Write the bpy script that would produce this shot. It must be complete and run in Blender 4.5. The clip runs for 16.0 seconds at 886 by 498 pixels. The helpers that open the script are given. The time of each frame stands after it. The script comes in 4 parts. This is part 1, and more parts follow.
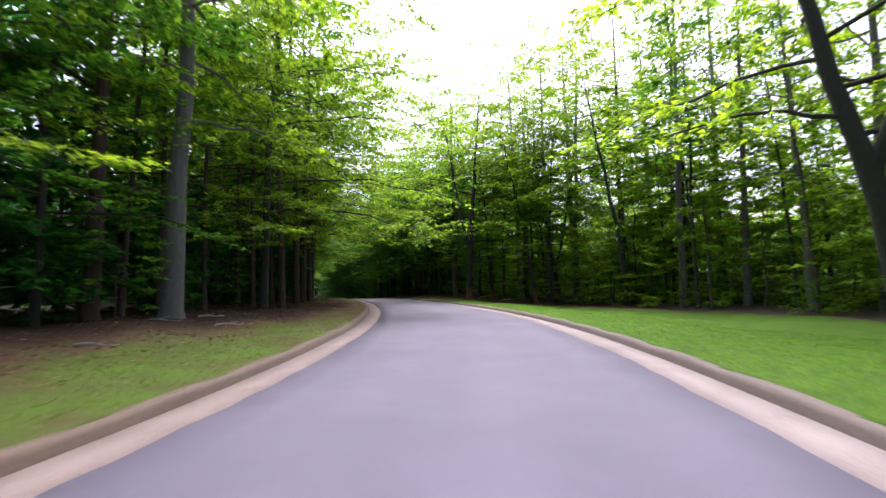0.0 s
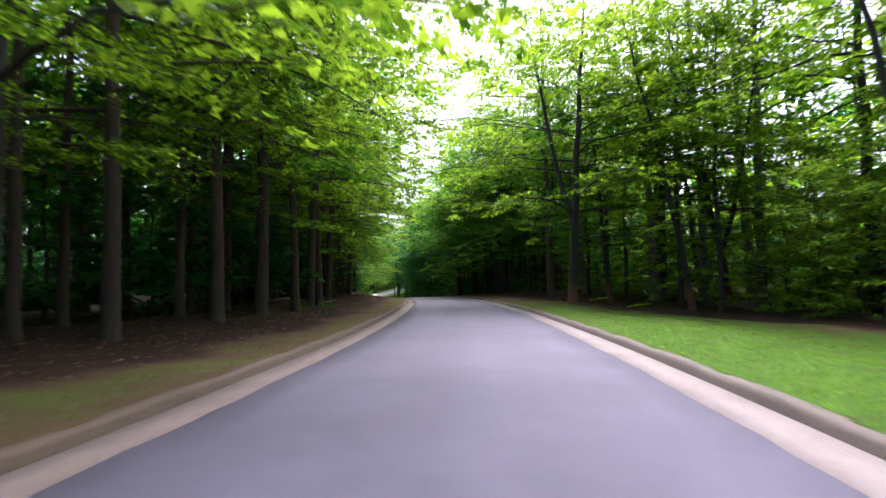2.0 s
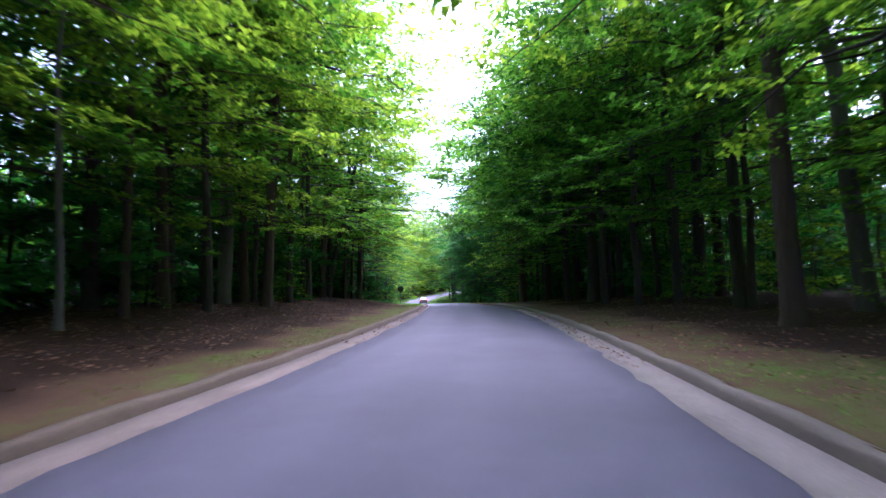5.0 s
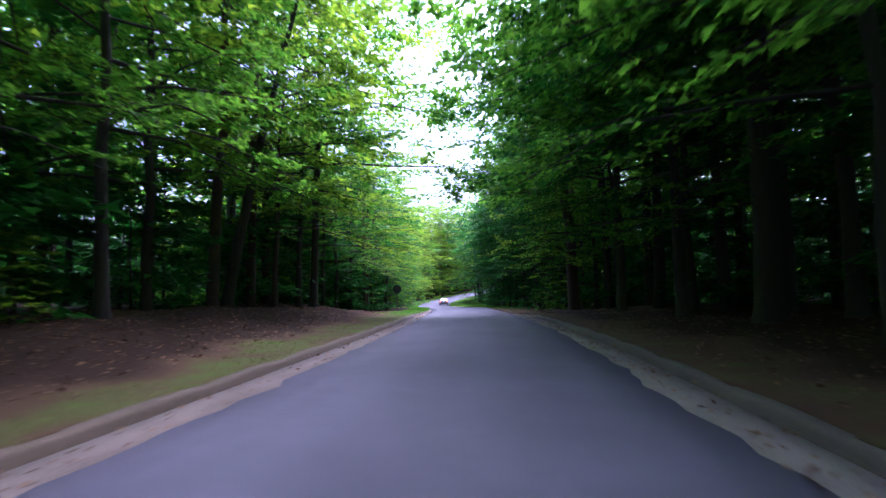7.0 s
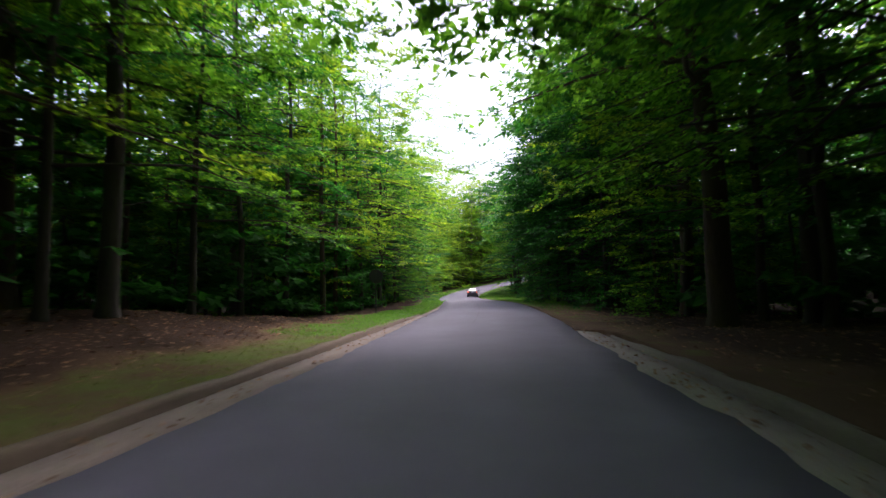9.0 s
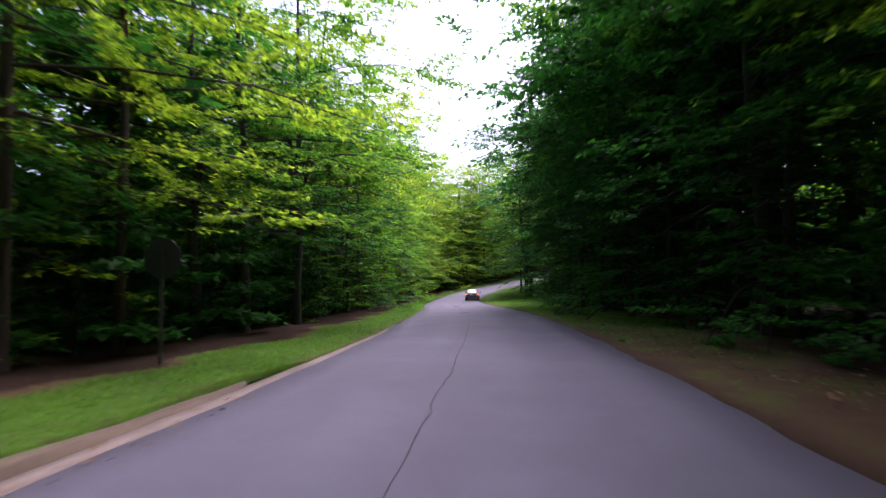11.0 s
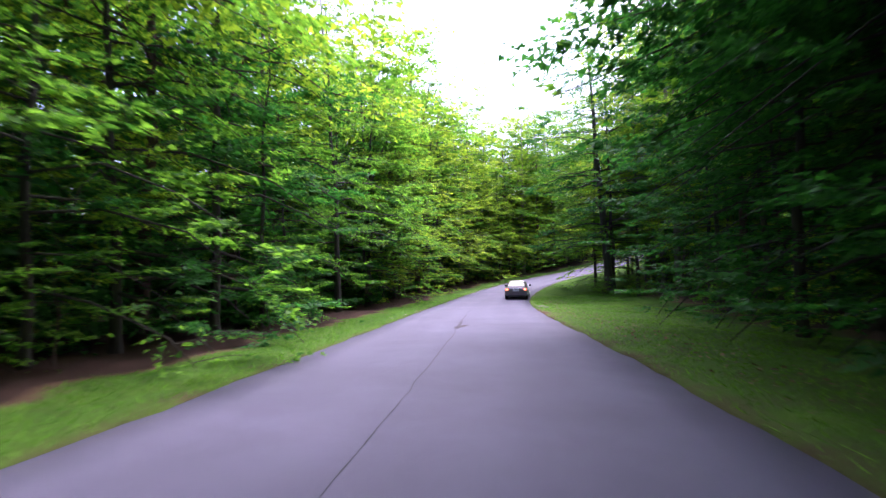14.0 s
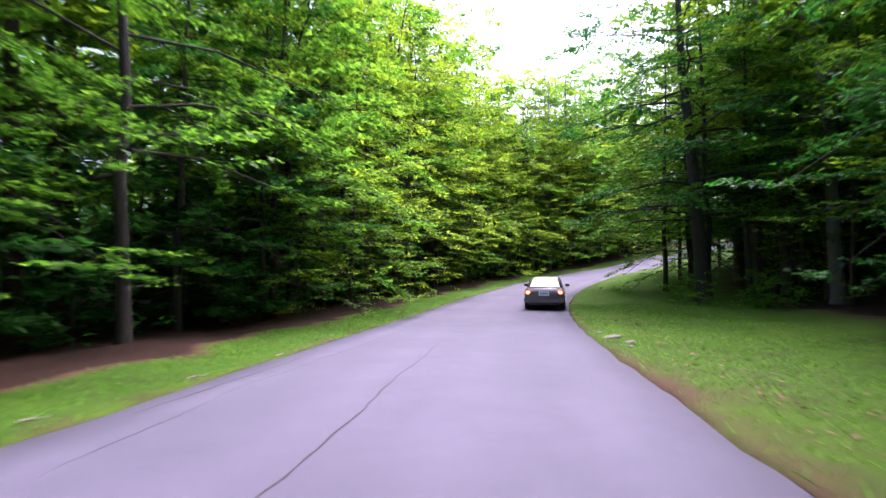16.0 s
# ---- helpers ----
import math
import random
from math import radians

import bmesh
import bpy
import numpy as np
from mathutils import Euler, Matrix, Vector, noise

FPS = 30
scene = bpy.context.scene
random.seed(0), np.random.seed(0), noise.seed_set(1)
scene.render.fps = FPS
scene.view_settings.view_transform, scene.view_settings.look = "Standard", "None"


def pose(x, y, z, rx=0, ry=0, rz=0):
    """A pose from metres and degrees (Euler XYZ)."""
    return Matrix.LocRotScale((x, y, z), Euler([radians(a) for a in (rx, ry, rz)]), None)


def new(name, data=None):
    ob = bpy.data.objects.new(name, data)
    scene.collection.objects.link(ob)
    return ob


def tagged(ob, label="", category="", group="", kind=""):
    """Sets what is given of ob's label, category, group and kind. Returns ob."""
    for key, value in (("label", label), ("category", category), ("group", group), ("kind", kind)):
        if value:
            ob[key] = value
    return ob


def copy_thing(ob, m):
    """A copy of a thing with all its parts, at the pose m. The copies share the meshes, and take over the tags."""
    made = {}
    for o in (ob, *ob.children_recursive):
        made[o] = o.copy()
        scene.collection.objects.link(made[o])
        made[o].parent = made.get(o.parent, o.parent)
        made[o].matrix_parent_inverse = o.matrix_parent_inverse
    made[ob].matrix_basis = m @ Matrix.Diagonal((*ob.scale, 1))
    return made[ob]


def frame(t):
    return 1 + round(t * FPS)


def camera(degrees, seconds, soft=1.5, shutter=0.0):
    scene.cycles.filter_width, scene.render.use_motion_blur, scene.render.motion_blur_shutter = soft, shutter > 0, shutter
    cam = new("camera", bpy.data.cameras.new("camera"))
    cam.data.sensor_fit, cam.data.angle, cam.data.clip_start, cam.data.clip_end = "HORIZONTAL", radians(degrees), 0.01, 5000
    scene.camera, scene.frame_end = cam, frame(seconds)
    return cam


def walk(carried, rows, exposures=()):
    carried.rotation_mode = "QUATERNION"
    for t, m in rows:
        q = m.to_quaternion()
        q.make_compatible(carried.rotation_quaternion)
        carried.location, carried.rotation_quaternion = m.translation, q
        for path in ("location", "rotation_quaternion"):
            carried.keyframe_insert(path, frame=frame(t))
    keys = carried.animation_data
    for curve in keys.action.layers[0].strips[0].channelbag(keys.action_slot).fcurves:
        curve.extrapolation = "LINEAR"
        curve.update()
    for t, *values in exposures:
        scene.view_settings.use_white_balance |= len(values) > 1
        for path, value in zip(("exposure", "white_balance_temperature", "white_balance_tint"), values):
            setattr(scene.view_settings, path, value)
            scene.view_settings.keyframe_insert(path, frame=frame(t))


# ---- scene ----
PATH = [
    (0, 0.462, 0.001, 1.346, 94.802, 1.084, 8.7),
    (0.5, 0.249, 4.822, 1.44, 94.893, 0.85, 11.359),
    (1, -0.176, 9.621, 1.536, 94.994, 0.454, 14.194),
    (1.5, -0.842, 14.365, 1.622, 94.812, 0.829, 16.784),
    (2, -1.717, 19.059, 1.702, 94.374, 1.063, 19.274),
    (2.5, -2.746, 23.692, 1.743, 94.922, 1.004, 21.039),
    (3, -3.903, 28.261, 1.797, 94.358, 1.006, 22.316),
    (3.5, -5.134, 32.767, 1.813, 94.341, 1.301, 23.34),
    (4, -6.483, 37.217, 1.84, 94.615, 1.51, 24.782),
    (4.2, -7.046, 38.986, 1.878, 94.494, 1.077, 25.066),
    (4.7, -8.486, 43.414, 1.917, 94.544, 1.061, 26.26),
    (5.2, -10.06, 47.815, 1.947, 94.594, 1.046, 27.363),
    (5.7, -11.739, 52.194, 1.978, 94.644, 1.031, 28.356),
    (6.3, -13.855, 57.422, 2.028, 94.704, 1.012, 29.377),
    (6.5, -14.563, 59.164, 2.053, 94.415, 1.097, 29.558),
    (7, -16.373, 63.508, 2.099, 94.537, 1.104, 30.446),
    (7.5, -18.262, 67.831, 2.131, 93.933, 1.142, 31.424),
    (8, -20.261, 72.124, 2.132, 93.93, 0.839, 32.551),
    (8.5, -22.366, 76.376, 2.101, 93.528, 1.055, 33.643),
    (9, -24.538, 80.587, 2.107, 93.307, 0.925, 34.607),
    (9.2, -25.414, 82.26, 2.073, 93.295, 0.816, 34.905),
    (9.7, -27.658, 86.429, 2.031, 93.315, 0.843, 35.361),
    (10.2, -29.984, 90.537, 1.96, 93.335, 0.871, 35.254),
    (10.7, -32.314, 94.592, 1.877, 93.355, 0.898, 35.072),
    (11.3, -35.006, 99.405, 1.787, 93.379, 0.93, 35.448),
    (11.5, -35.865, 101.018, 1.805, 92.821, 0.905, 35.631),
    (12, -38.032, 104.992, 1.698, 93.183, 0.885, 36.565),
    (12.5, -40.24, 108.901, 1.568, 93.007, 1.199, 37.706),
    (13, -42.507, 112.747, 1.567, 92.613, 1.41, 38.897),
    (13.5, -44.839, 116.518, 1.445, 92.568, 1.515, 40.081),
    (14, -47.227, 120.213, 1.391, 92.527, 1.276, 41.122),
    (14.5, -49.657, 123.848, 1.268, 92.582, 1.236, 41.996),
    (15, -52.132, 127.449, 1.178, 92.381, 0.965, 42.734),
    (15.5, -54.636, 131.03, 1.078, 92.236, 0.915, 43.085),
    (16, -57.171, 134.642, 0.944, 92.308, 0.393, 43.163),
]
EXPOSURES = [(0.0, 1.62, 5900, 23), (2.0, 1.93, 5700, 23), (4.0, 2.13, 5250, 25), (6.5, 2.48, 4750, 48), (7.0, 2.05, 4850, 36), (7.5, 1.45, 4900, 27), (8.3, 1.20, 5500, 22), (9.0, 1.40, 5900, 21), (11.5, 1.45, 5650, 35), (13.0, 1.67, 5400, 33), (14.0, 1.98, 5450, 36), (14.5, 2.17, 5550, 37), (16.0, 2.09, 5650, 35)]

cam = camera(80.0, 16.0, soft=1.4, shutter=0.4)
walk(cam, [(t, pose(*p)) for t, *p in PATH], exposures=EXPOSURES)

# ---- sky and sun: bright overcast late in the day ----
world = bpy.data.worlds.new("sky")
scene.world = world
world.use_nodes = True
wn = world.node_tree
sky = wn.nodes.new("ShaderNodeTexSky")
sky.sky_type = "NISHITA"
sky.sun_disc = False
sky.sun_elevation = radians(62)
sky.sun_rotation = radians(355)
sky.air_density, sky.dust_density, sky.ozone_density = 1.0, 8.0, 1.0
wn.nodes["Background"].inputs["Strength"].default_value = 0.15
wn.links.new(sky.outputs["Color"], wn.nodes["Background"].inputs["Color"])
sun_data = bpy.data.lights.new("sun", "SUN")
sun_data.energy, sun_data.angle, sun_data.color = 1.44, radians(28), (1.0, 0.95, 0.86)
sun = new("sun", sun_data)
sun.matrix_world = pose(0, 0, 60, -28, 0, 5)


# ---- materials ----
def nodes_of(name):
    m = bpy.data.materials.new(name)
    m.use_nodes = True
    t = m.node_tree
    return m, t, t.nodes["Principled BSDF"]


def add(t, kind, **values):
    n = t.nodes.new(kind)
    for k, v in values.items():
        if k in n.inputs:
            n.inputs[k].default_value = v
    return n


def coords(t, scale=(1, 1, 1)):
    g = t.nodes.new("ShaderNodeNewGeometry")
    m = t.nodes.new("ShaderNodeMapping")
    m.inputs["Scale"].default_value = scale
    t.links.new(g.outputs["Position"], m.inputs["Vector"])
    return m.outputs["Vector"]


def noise_of(t, vec, scale, detail=4.0, rough=0.6, lo=0.3, hi=0.7):
    n = add(t, "ShaderNodeTexNoise", Scale=scale, Detail=detail, Roughness=rough)
    t.links.new(vec, n.inputs["Vector"])
    r = t.nodes.new("ShaderNodeMapRange")
    r.inputs["From Min"].default_value, r.inputs["From Max"].default_value = lo, hi
    t.links.new(n.outputs["Fac"], r.inputs["Value"])
    return r.outputs["Result"]


def mix(t, fac, a, b, kind="MIX"):
    n = t.nodes.new("ShaderNodeMixRGB")
    n.blend_type = kind
    for sock, v in ((n.inputs["Fac"], fac), (n.inputs["Color1"], a), (n.inputs["Color2"], b)):
        if isinstance(v, (int, float)):
            sock.default_value = v
        elif isinstance(v, tuple):
            sock.default_value = (*v, 1.0) if len(v) == 3 else v
        else:
            t.links.new(v, sock)
    return n.outputs["Color"]


def bump(t, bsdf, height, strength=0.4, distance=0.02):
    b = add(t, "ShaderNodeBump", Strength=strength, Distance=distance)
    t.links.new(height, b.inputs["Height"])
    t.links.new(b.outputs["Normal"], bsdf.inputs["Normal"])


def ground_mat(name, a, b, c, big=0.35, fine=14.0, rough=0.9, relief=0.5, distance=0.03):
    """Three colours mixed at two scales, with relief."""
    m, t, p = nodes_of(name)
    v = coords(t)
    n1 = noise_of(t, v, big, 5)
    n2 = noise_of(t, v, fine, 6, 0.7)
    col = mix(t, n1, a, b)
    col = mix(t, n2, col, c)
    t.links.new(col, p.inputs["Base Color"])
    p.inputs["Roughness"].default_value = rough
    bump(t, p, n2, relief, distance)
    return m


def asphalt_mat():
    m, t, p = nodes_of("asphalt")
    v = coords(t)
    grain = noise_of(t, v, 90.0, 3, 0.7)
    patch = noise_of(t, v, 0.45, 5, 0.6)
    stain = noise_of(t, v, 2.2, 6, 0.65, 0.42, 0.75)
    across = t.nodes.new("ShaderNodeAttribute")
    across.attribute_name = "turf"
    wave = t.nodes.new("ShaderNodeMath")
    wave.operation = "MULTIPLY"
    wave.inputs[1].default_value = 4.1
    t.links.new(across.outputs["Fac"], wave.inputs[0])
    track = t.nodes.new("ShaderNodeMath")
    track.operation = "SINE"
    t.links.new(wave.outputs[0], track.inputs[0])
    worn = t.nodes.new("ShaderNodeMapRange")
    worn.inputs["From Min"].default_value, worn.inputs["From Max"].default_value = -0.4, 1.0
    worn.inputs["To Max"].default_value = 0.5
    t.links.new(track.outputs[0], worn.inputs["Value"])
    col = mix(t, patch, (0.044, 0.041, 0.067), (0.079, 0.072, 0.114))
    col = mix(t, stain, col, (0.054, 0.05, 0.08))
    col = mix(t, mix(t, 1.0, worn.outputs["Result"], patch, "MULTIPLY"), col, (0.09, 0.083, 0.126))
    col = mix(t, mix(t, 0.35, (0, 0, 0), grain), col, (0.117, 0.108, 0.148))
    t.links.new(col, p.inputs["Base Color"])
    p.inputs["Roughness"].default_value = 0.82
    bump(t, p, grain, 0.35, 0.006)
    return m


def bark_mat(name, a, b, c, foot=None):
    m, t, p = nodes_of(name)
    tc = t.nodes.new("ShaderNodeTexCoord")
    mp = t.nodes.new("ShaderNodeMapping")
    mp.inputs["Scale"].default_value = (1, 1, 0.16)
    t.links.new(tc.outputs["Object"], mp.inputs["Vector"])
    ridge = noise_of(t, mp.outputs["Vector"], 17.0, 6, 0.7)
    blotch = noise_of(t, coords(t), 1.3, 5, 0.6)
    col = mix(t, ridge, a, b)
    col = mix(t, mix(t, 0.6, (0, 0, 0), blotch), col, c)
    if foot:
        # clay-red bark on the lowest stretch, with a ragged upper end
        sep = t.nodes.new("ShaderNodeSeparateXYZ")
        t.links.new(tc.outputs["Object"], sep.inputs["Vector"])
        ragged = t.nodes.new("ShaderNodeMath")
        ragged.operation = "MULTIPLY_ADD"
        ragged.inputs[1].default_value = 0.7
        t.links.new(ridge, ragged.inputs[0])
        t.links.new(sep.outputs["Z"], ragged.inputs[2])
        red = t.nodes.new("ShaderNodeMapRange")
        red.inputs["From Min"].default_value, red.inputs["From Max"].default_value = 1.9, 1.2
        t.links.new(ragged.outputs[0], red.inputs["Value"])
        col = mix(t, red.outputs["Result"], col, mix(t, ridge, foot, tuple(q * 1.7 for q in foot)))
    t.links.new(col, p.inputs["Base Color"])
    p.inputs["Roughness"].default_value = 0.93
    bump(t, p, ridge, 0.9, 0.03)
    return m


def leaf_mat(name, dark, light, through_col, share=0.42):
    """Leaves: each its own shade, some light coming through the blade."""
    m, t, p = nodes_of(name)
    g = t.nodes.new("ShaderNodeNewGeometry")
    info = t.nodes.new("ShaderNodeObjectInfo")
    col = mix(t, g.outputs["Random Per Island"], dark, light)
    tone = mix(t, info.outputs["Random"], (0.78, 0.85, 0.8), (1.18, 1.12, 1.05))
    col = mix(t, 1.0, col, tone, "MULTIPLY")
    t.links.new(col, p.inputs["Base Color"])
    p.inputs["Roughness"].default_value = 0.6
    p.inputs["Specular IOR Level"].default_value = 0.18
    tr = t.nodes.new("ShaderNodeBsdfTranslucent")
    t.links.new(mix(t, 1.0, mix(t, g.outputs["Random Per Island"], dark, through_col), tone, "MULTIPLY"), tr.inputs["Color"])
    ms = t.nodes.new("ShaderNodeMixShader")
    ms.inputs["Fac"].default_value = share
    t.links.new(p.outputs["BSDF"], ms.inputs[1])
    t.links.new(tr.outputs["BSDF"], ms.inputs[2])
    t.links.new(ms.outputs["Shader"], t.nodes["Material Output"].inputs["Surface"])
    return m


def plain_mat(name, col, rough=0.5, metal=0.0, spec=0.5, coat=0.0, emit=0.0):
    m, t, p = nodes_of(name)
    n = noise_of(t, coords(t), 9.0, 4)
    t.links.new(mix(t, n, tuple(c * 0.9 for c in col), tuple(min(1, c * 1.08) for c in col)), p.inputs["Base Color"])
    p.inputs["Roughness"].default_value = rough
    p.inputs["Metallic"].default_value = metal
    p.inputs["Specular IOR Level"].default_value = spec
    p.inputs["Coat Weight"].default_value = coat
    if emit:
        p.inputs["Emission Color"].default_value = (*col, 1)
        p.inputs["Emission Strength"].default_value = emit
    return m


def verge_mat():
    """Grass and bare soil, mixed by how much turf grows there."""
    m, t, p = nodes_of("turf_and_soil")
    v = coords(t)
    at = t.nodes.new("ShaderNodeAttribute")
    at.attribute_name = "turf"
    n1 = noise_of(t, v, 0.9, 6, 0.65)
    n2 = noise_of(t, v, 25.0, 5, 0.7)
    grass = mix(t, n1, (0.029, 0.093, 0.007), (0.1, 0.164, 0.012))
    grass = mix(t, n2, grass, (0.044, 0.114, 0.007))
    soil = mix(t, n1, (0.096, 0.049, 0.027), (0.16, 0.09, 0.054))
    soil = mix(t, n2, soil, (0.085, 0.054, 0.036))
    edge = t.nodes.new("ShaderNodeMath")
    edge.operation = "MULTIPLY_ADD"
    t.links.new(n1, edge.inputs[0])
    edge.inputs[1].default_value = 0.9
    edge.inputs[2].default_value = -0.45
    amount = t.nodes.new("ShaderNodeMath")
    amount.operation = "ADD"
    amount.use_clamp = True
    t.links.new(at.outputs["Fac"], amount.inputs[0])
    t.links.new(edge.outputs[0], amount.inputs[1])
    litter = mix(t, n1, (0.032, 0.016, 0.011), (0.068, 0.033, 0.022))
    litter = mix(t, n2, litter, (0.024, 0.014, 0.009))
    woods = t.nodes.new("ShaderNodeMapRange")
    woods.inputs["From Min"].default_value, woods.inputs["From Max"].default_value = 0.15, -0.6
    t.links.new(at.outputs["Fac"], woods.inputs["Value"])
    soil = mix(t, woods.outputs["Result"], soil, litter)
    t.links.new(mix(t, amount.outputs[0], soil, grass), p.inputs["Base Color"])
    p.inputs["Roughness"].default_value = 0.95
    p.inputs["Specular IOR Level"].default_value = 0.15
    bump(t, p, n2, 0.7, 0.035)
    return m


M_ASPHALT = asphalt_mat()
M_GUTTER = ground_mat("gutter_concrete", (0.19, 0.155, 0.152), (0.09, 0.066, 0.06), (0.24, 0.205, 0.2), 1.1, 30.0, 0.9, 0.3, 0.005)
M_CURB = ground_mat("kerb_concrete", (0.088, 0.068, 0.056), (0.048, 0.037, 0.029), (0.12, 0.098, 0.086), 0.9, 26.0, 0.9, 0.4, 0.006)
M_GUTTER_SOILED = ground_mat("soiled_gutter_concrete", (0.16, 0.122, 0.11), (0.07, 0.048, 0.039), (0.2, 0.157, 0.142), 1.1, 30.0, 0.9, 0.3, 0.005)
M_CURB_SOILED = ground_mat("soiled_kerb_concrete", (0.082, 0.056, 0.036), (0.04, 0.03, 0.018), (0.115, 0.082, 0.058), 0.9, 26.0, 0.9, 0.4, 0.006)
M_FLOOR = ground_mat("leaf_litter", (0.06, 0.036, 0.025), (0.1, 0.06, 0.042), (0.035, 0.023, 0.016), 0.5, 9.0, 0.95, 0.9, 0.05)
M_VERGE = verge_mat()
M_BARK_DARK = bark_mat("dark_bark", (0.022, 0.017, 0.014), (0.06, 0.048, 0.04), (0.04, 0.036, 0.028))
M_BARK_GREY = bark_mat("grey_bark", (0.1, 0.084, 0.076), (0.2, 0.172, 0.158), (0.12, 0.118, 0.095))
M_BARK_BROWN = bark_mat("brown_bark", (0.036, 0.022, 0.016), (0.098, 0.058, 0.042), (0.055, 0.041, 0.031))
M_BARK_FOOT = bark_mat("dark_bark_with_red_foot", (0.018, 0.014, 0.012), (0.045, 0.036, 0.03), (0.03, 0.027, 0.022), (0.11, 0.042, 0.022))
M_LEAF_BRIGHT = leaf_mat("yellow_green_leaves", (0.055, 0.155, 0.008), (0.18, 0.3, 0.016), (0.5, 0.74, 0.022), 0.6)
M_LEAF_MID = leaf_mat("green_leaves", (0.03, 0.12, 0.01), (0.1, 0.22, 0.02), (0.27, 0.6, 0.03), 0.58)
# deep green, darkened further so the leaf colour carries the woods' shade
M_LEAF_SHADED = leaf_mat("deep_green_shaded_leaves", (0.016, 0.085, 0.014), (0.045, 0.15, 0.026), (0.07, 0.3, 0.025), 0.52)


# ---- helpers of this scene ----
def mesh_of(name, verts, faces, mats, slots=None):
    me = bpy.data.meshes.new(name)
    me.from_pydata([tuple(v) for v in verts], [], faces)
    for m in mats:
        me.materials.append(m)
    if slots is not None:
        me.polygons.foreach_set("material_index", slots)
    me.update()
    return me


def part(name, bm, material, parent, label=""):
    me = bpy.data.meshes.new(name)
    bm.to_mesh(me)
    bm.free()
    me.materials.append(material)
    ob = new(name, me)
    ob.parent = parent
    return tagged(ob, label)


def shade_smooth(me):
    me.polygons.foreach_set("use_smooth", [True] * len(me.polygons))


# ---- plan of the road: heading in degrees (left is positive) and height along its length ----
BEND = ((-60, -25), (-20, -5), (-6, -2.2), (0, 0), (6, 4.2), (12, 8.3), (18, 12.1), (24, 14.5), (30, 16.2), (36, 17.5), (42, 18.7), (48, 20), (54, 20.9), (60, 21.9), (66, 23.3), (72, 24.5), (78, 25.6), (84, 27), (90, 28.1), (96, 28.8), (102, 28.9), (108, 29.1), (114, 30), (120, 31.1), (126, 32.6), (132, 34.3), (138, 35.7), (144, 36.4), (150, 36.3), (156, 35.7), (162, 34.5), (168, 32.5), (174, 29.5), (180, 25.1), (186, 20.2), (192, 14.5), (198, 8.5), (204, 2.8), (210, -2.9), (225, -12), (245, -22), (270, -30))
RISE = ((-60, -0.1), (-6, -0.04), (0, 0), (6, 0.1), (12, 0.22), (18, 0.31), (24, 0.38), (30, 0.43), (36, 0.47), (42, 0.53), (48, 0.58), (54, 0.62), (60, 0.67), (66, 0.71), (72, 0.74), (78, 0.75), (84, 0.72), (90, 0.67), (96, 0.59), (102, 0.5), (108, 0.4), (114, 0.31), (120, 0.22), (126, 0.12), (132, -0.01), (138, -0.15), (144, -0.31), (150, -0.48), (156, -0.62), (162, -0.76), (168, -0.86), (174, -0.84), (180, -0.71), (186, -0.46), (192, -0.12), (198, 0.25), (204, 0.66), (210, 1.07), (240, 5.2), (270, 6.4))


def smooth_table(table):
    xs, ys = [a for a, b in table], [b for a, b in table]
    g = np.arange(xs[0], xs[-1] + 0.5, 0.5)
    v = np.interp(g, xs, ys)
    k = np.hanning(17)
    return g, np.convolve(np.pad(v, 8, "edge"), k / k.sum(), "valid")


RS, RH = smooth_table(BEND)
RZ = smooth_table(RISE)[1]
turn = np.radians((RH[1:] + RH[:-1]) / 2)
RX = np.concatenate([[0], np.cumsum(-np.sin(turn) * 0.5)])
RY = np.concatenate([[0], np.cumsum(np.cos(turn) * 0.5)])
start = int(np.argmin(abs(RS)))
RX, RY = RX - RX[start], RY - RY[start]


def on_road(s, d, z=0.0):
    """World place at length s, d metres to the right of the centre line, z over the road."""
    a = radians(float(np.interp(s, RS, RH)))
    return Vector((float(np.interp(s, RS, RX)) + d * math.cos(a), float(np.interp(s, RS, RY)) + d * math.sin(a), float(np.interp(s, RS, RZ)) + z))


def road_coords(x, y):
    """Length and offset of the nearest point of the centre line, for arrays."""
    x, y = np.asarray(x, float), np.asarray(y, float)
    s, d = np.empty(x.size), np.empty(x.size)
    for i in range(0, x.size, 4000):
        q = (x[i:i + 4000, None] - RX[None, ::2]) ** 2 + (y[i:i + 4000, None] - RY[None, ::2]) ** 2
        k = q.argmin(1) * 2
        a = np.radians(RH[k])
        s[i:i + 4000] = RS[k]
        side = (x[i:i + 4000] - RX[k]) * np.cos(a) + (y[i:i + 4000] - RY[k]) * np.sin(a)
        d[i:i + 4000] = np.sign(side) * np.sqrt(q.min(1))
    return s, d


HALF = 3.35      # road edge, or face of the kerb
TAR = 2.72       # asphalt edge where there is a gutter
KERB_L, KERB_R = 113.0, 101.0   # where the kerbs end


def bank(s, d):
    """Height of the land over the road, away from its edge."""
    s, d = np.asarray(s, float), np.asarray(d, float)
    left = np.interp(s, (-60, 20, 50, 62, 98, 108, 125, 270), (0.25, 0.3, 0.35, 0.75, 0.8, -0.1, -0.3, 0.3))
    right = np.interp(s, (-60, 0, 46, 57, 70, 95, 110, 150, 165, 270), (-0.5, -0.5, -0.5, -0.1, 0.6, 0.4, -0.1, -0.3, 0.1, 0.6))
    far = np.clip((abs(d) - 4.0) / 7.0, 0, 1)
    far = far * far * (3 - 2 * far)
    return np.where(d < 0, left, right) * far + np.clip(abs(d) - 14, 0, 60) * 0.02


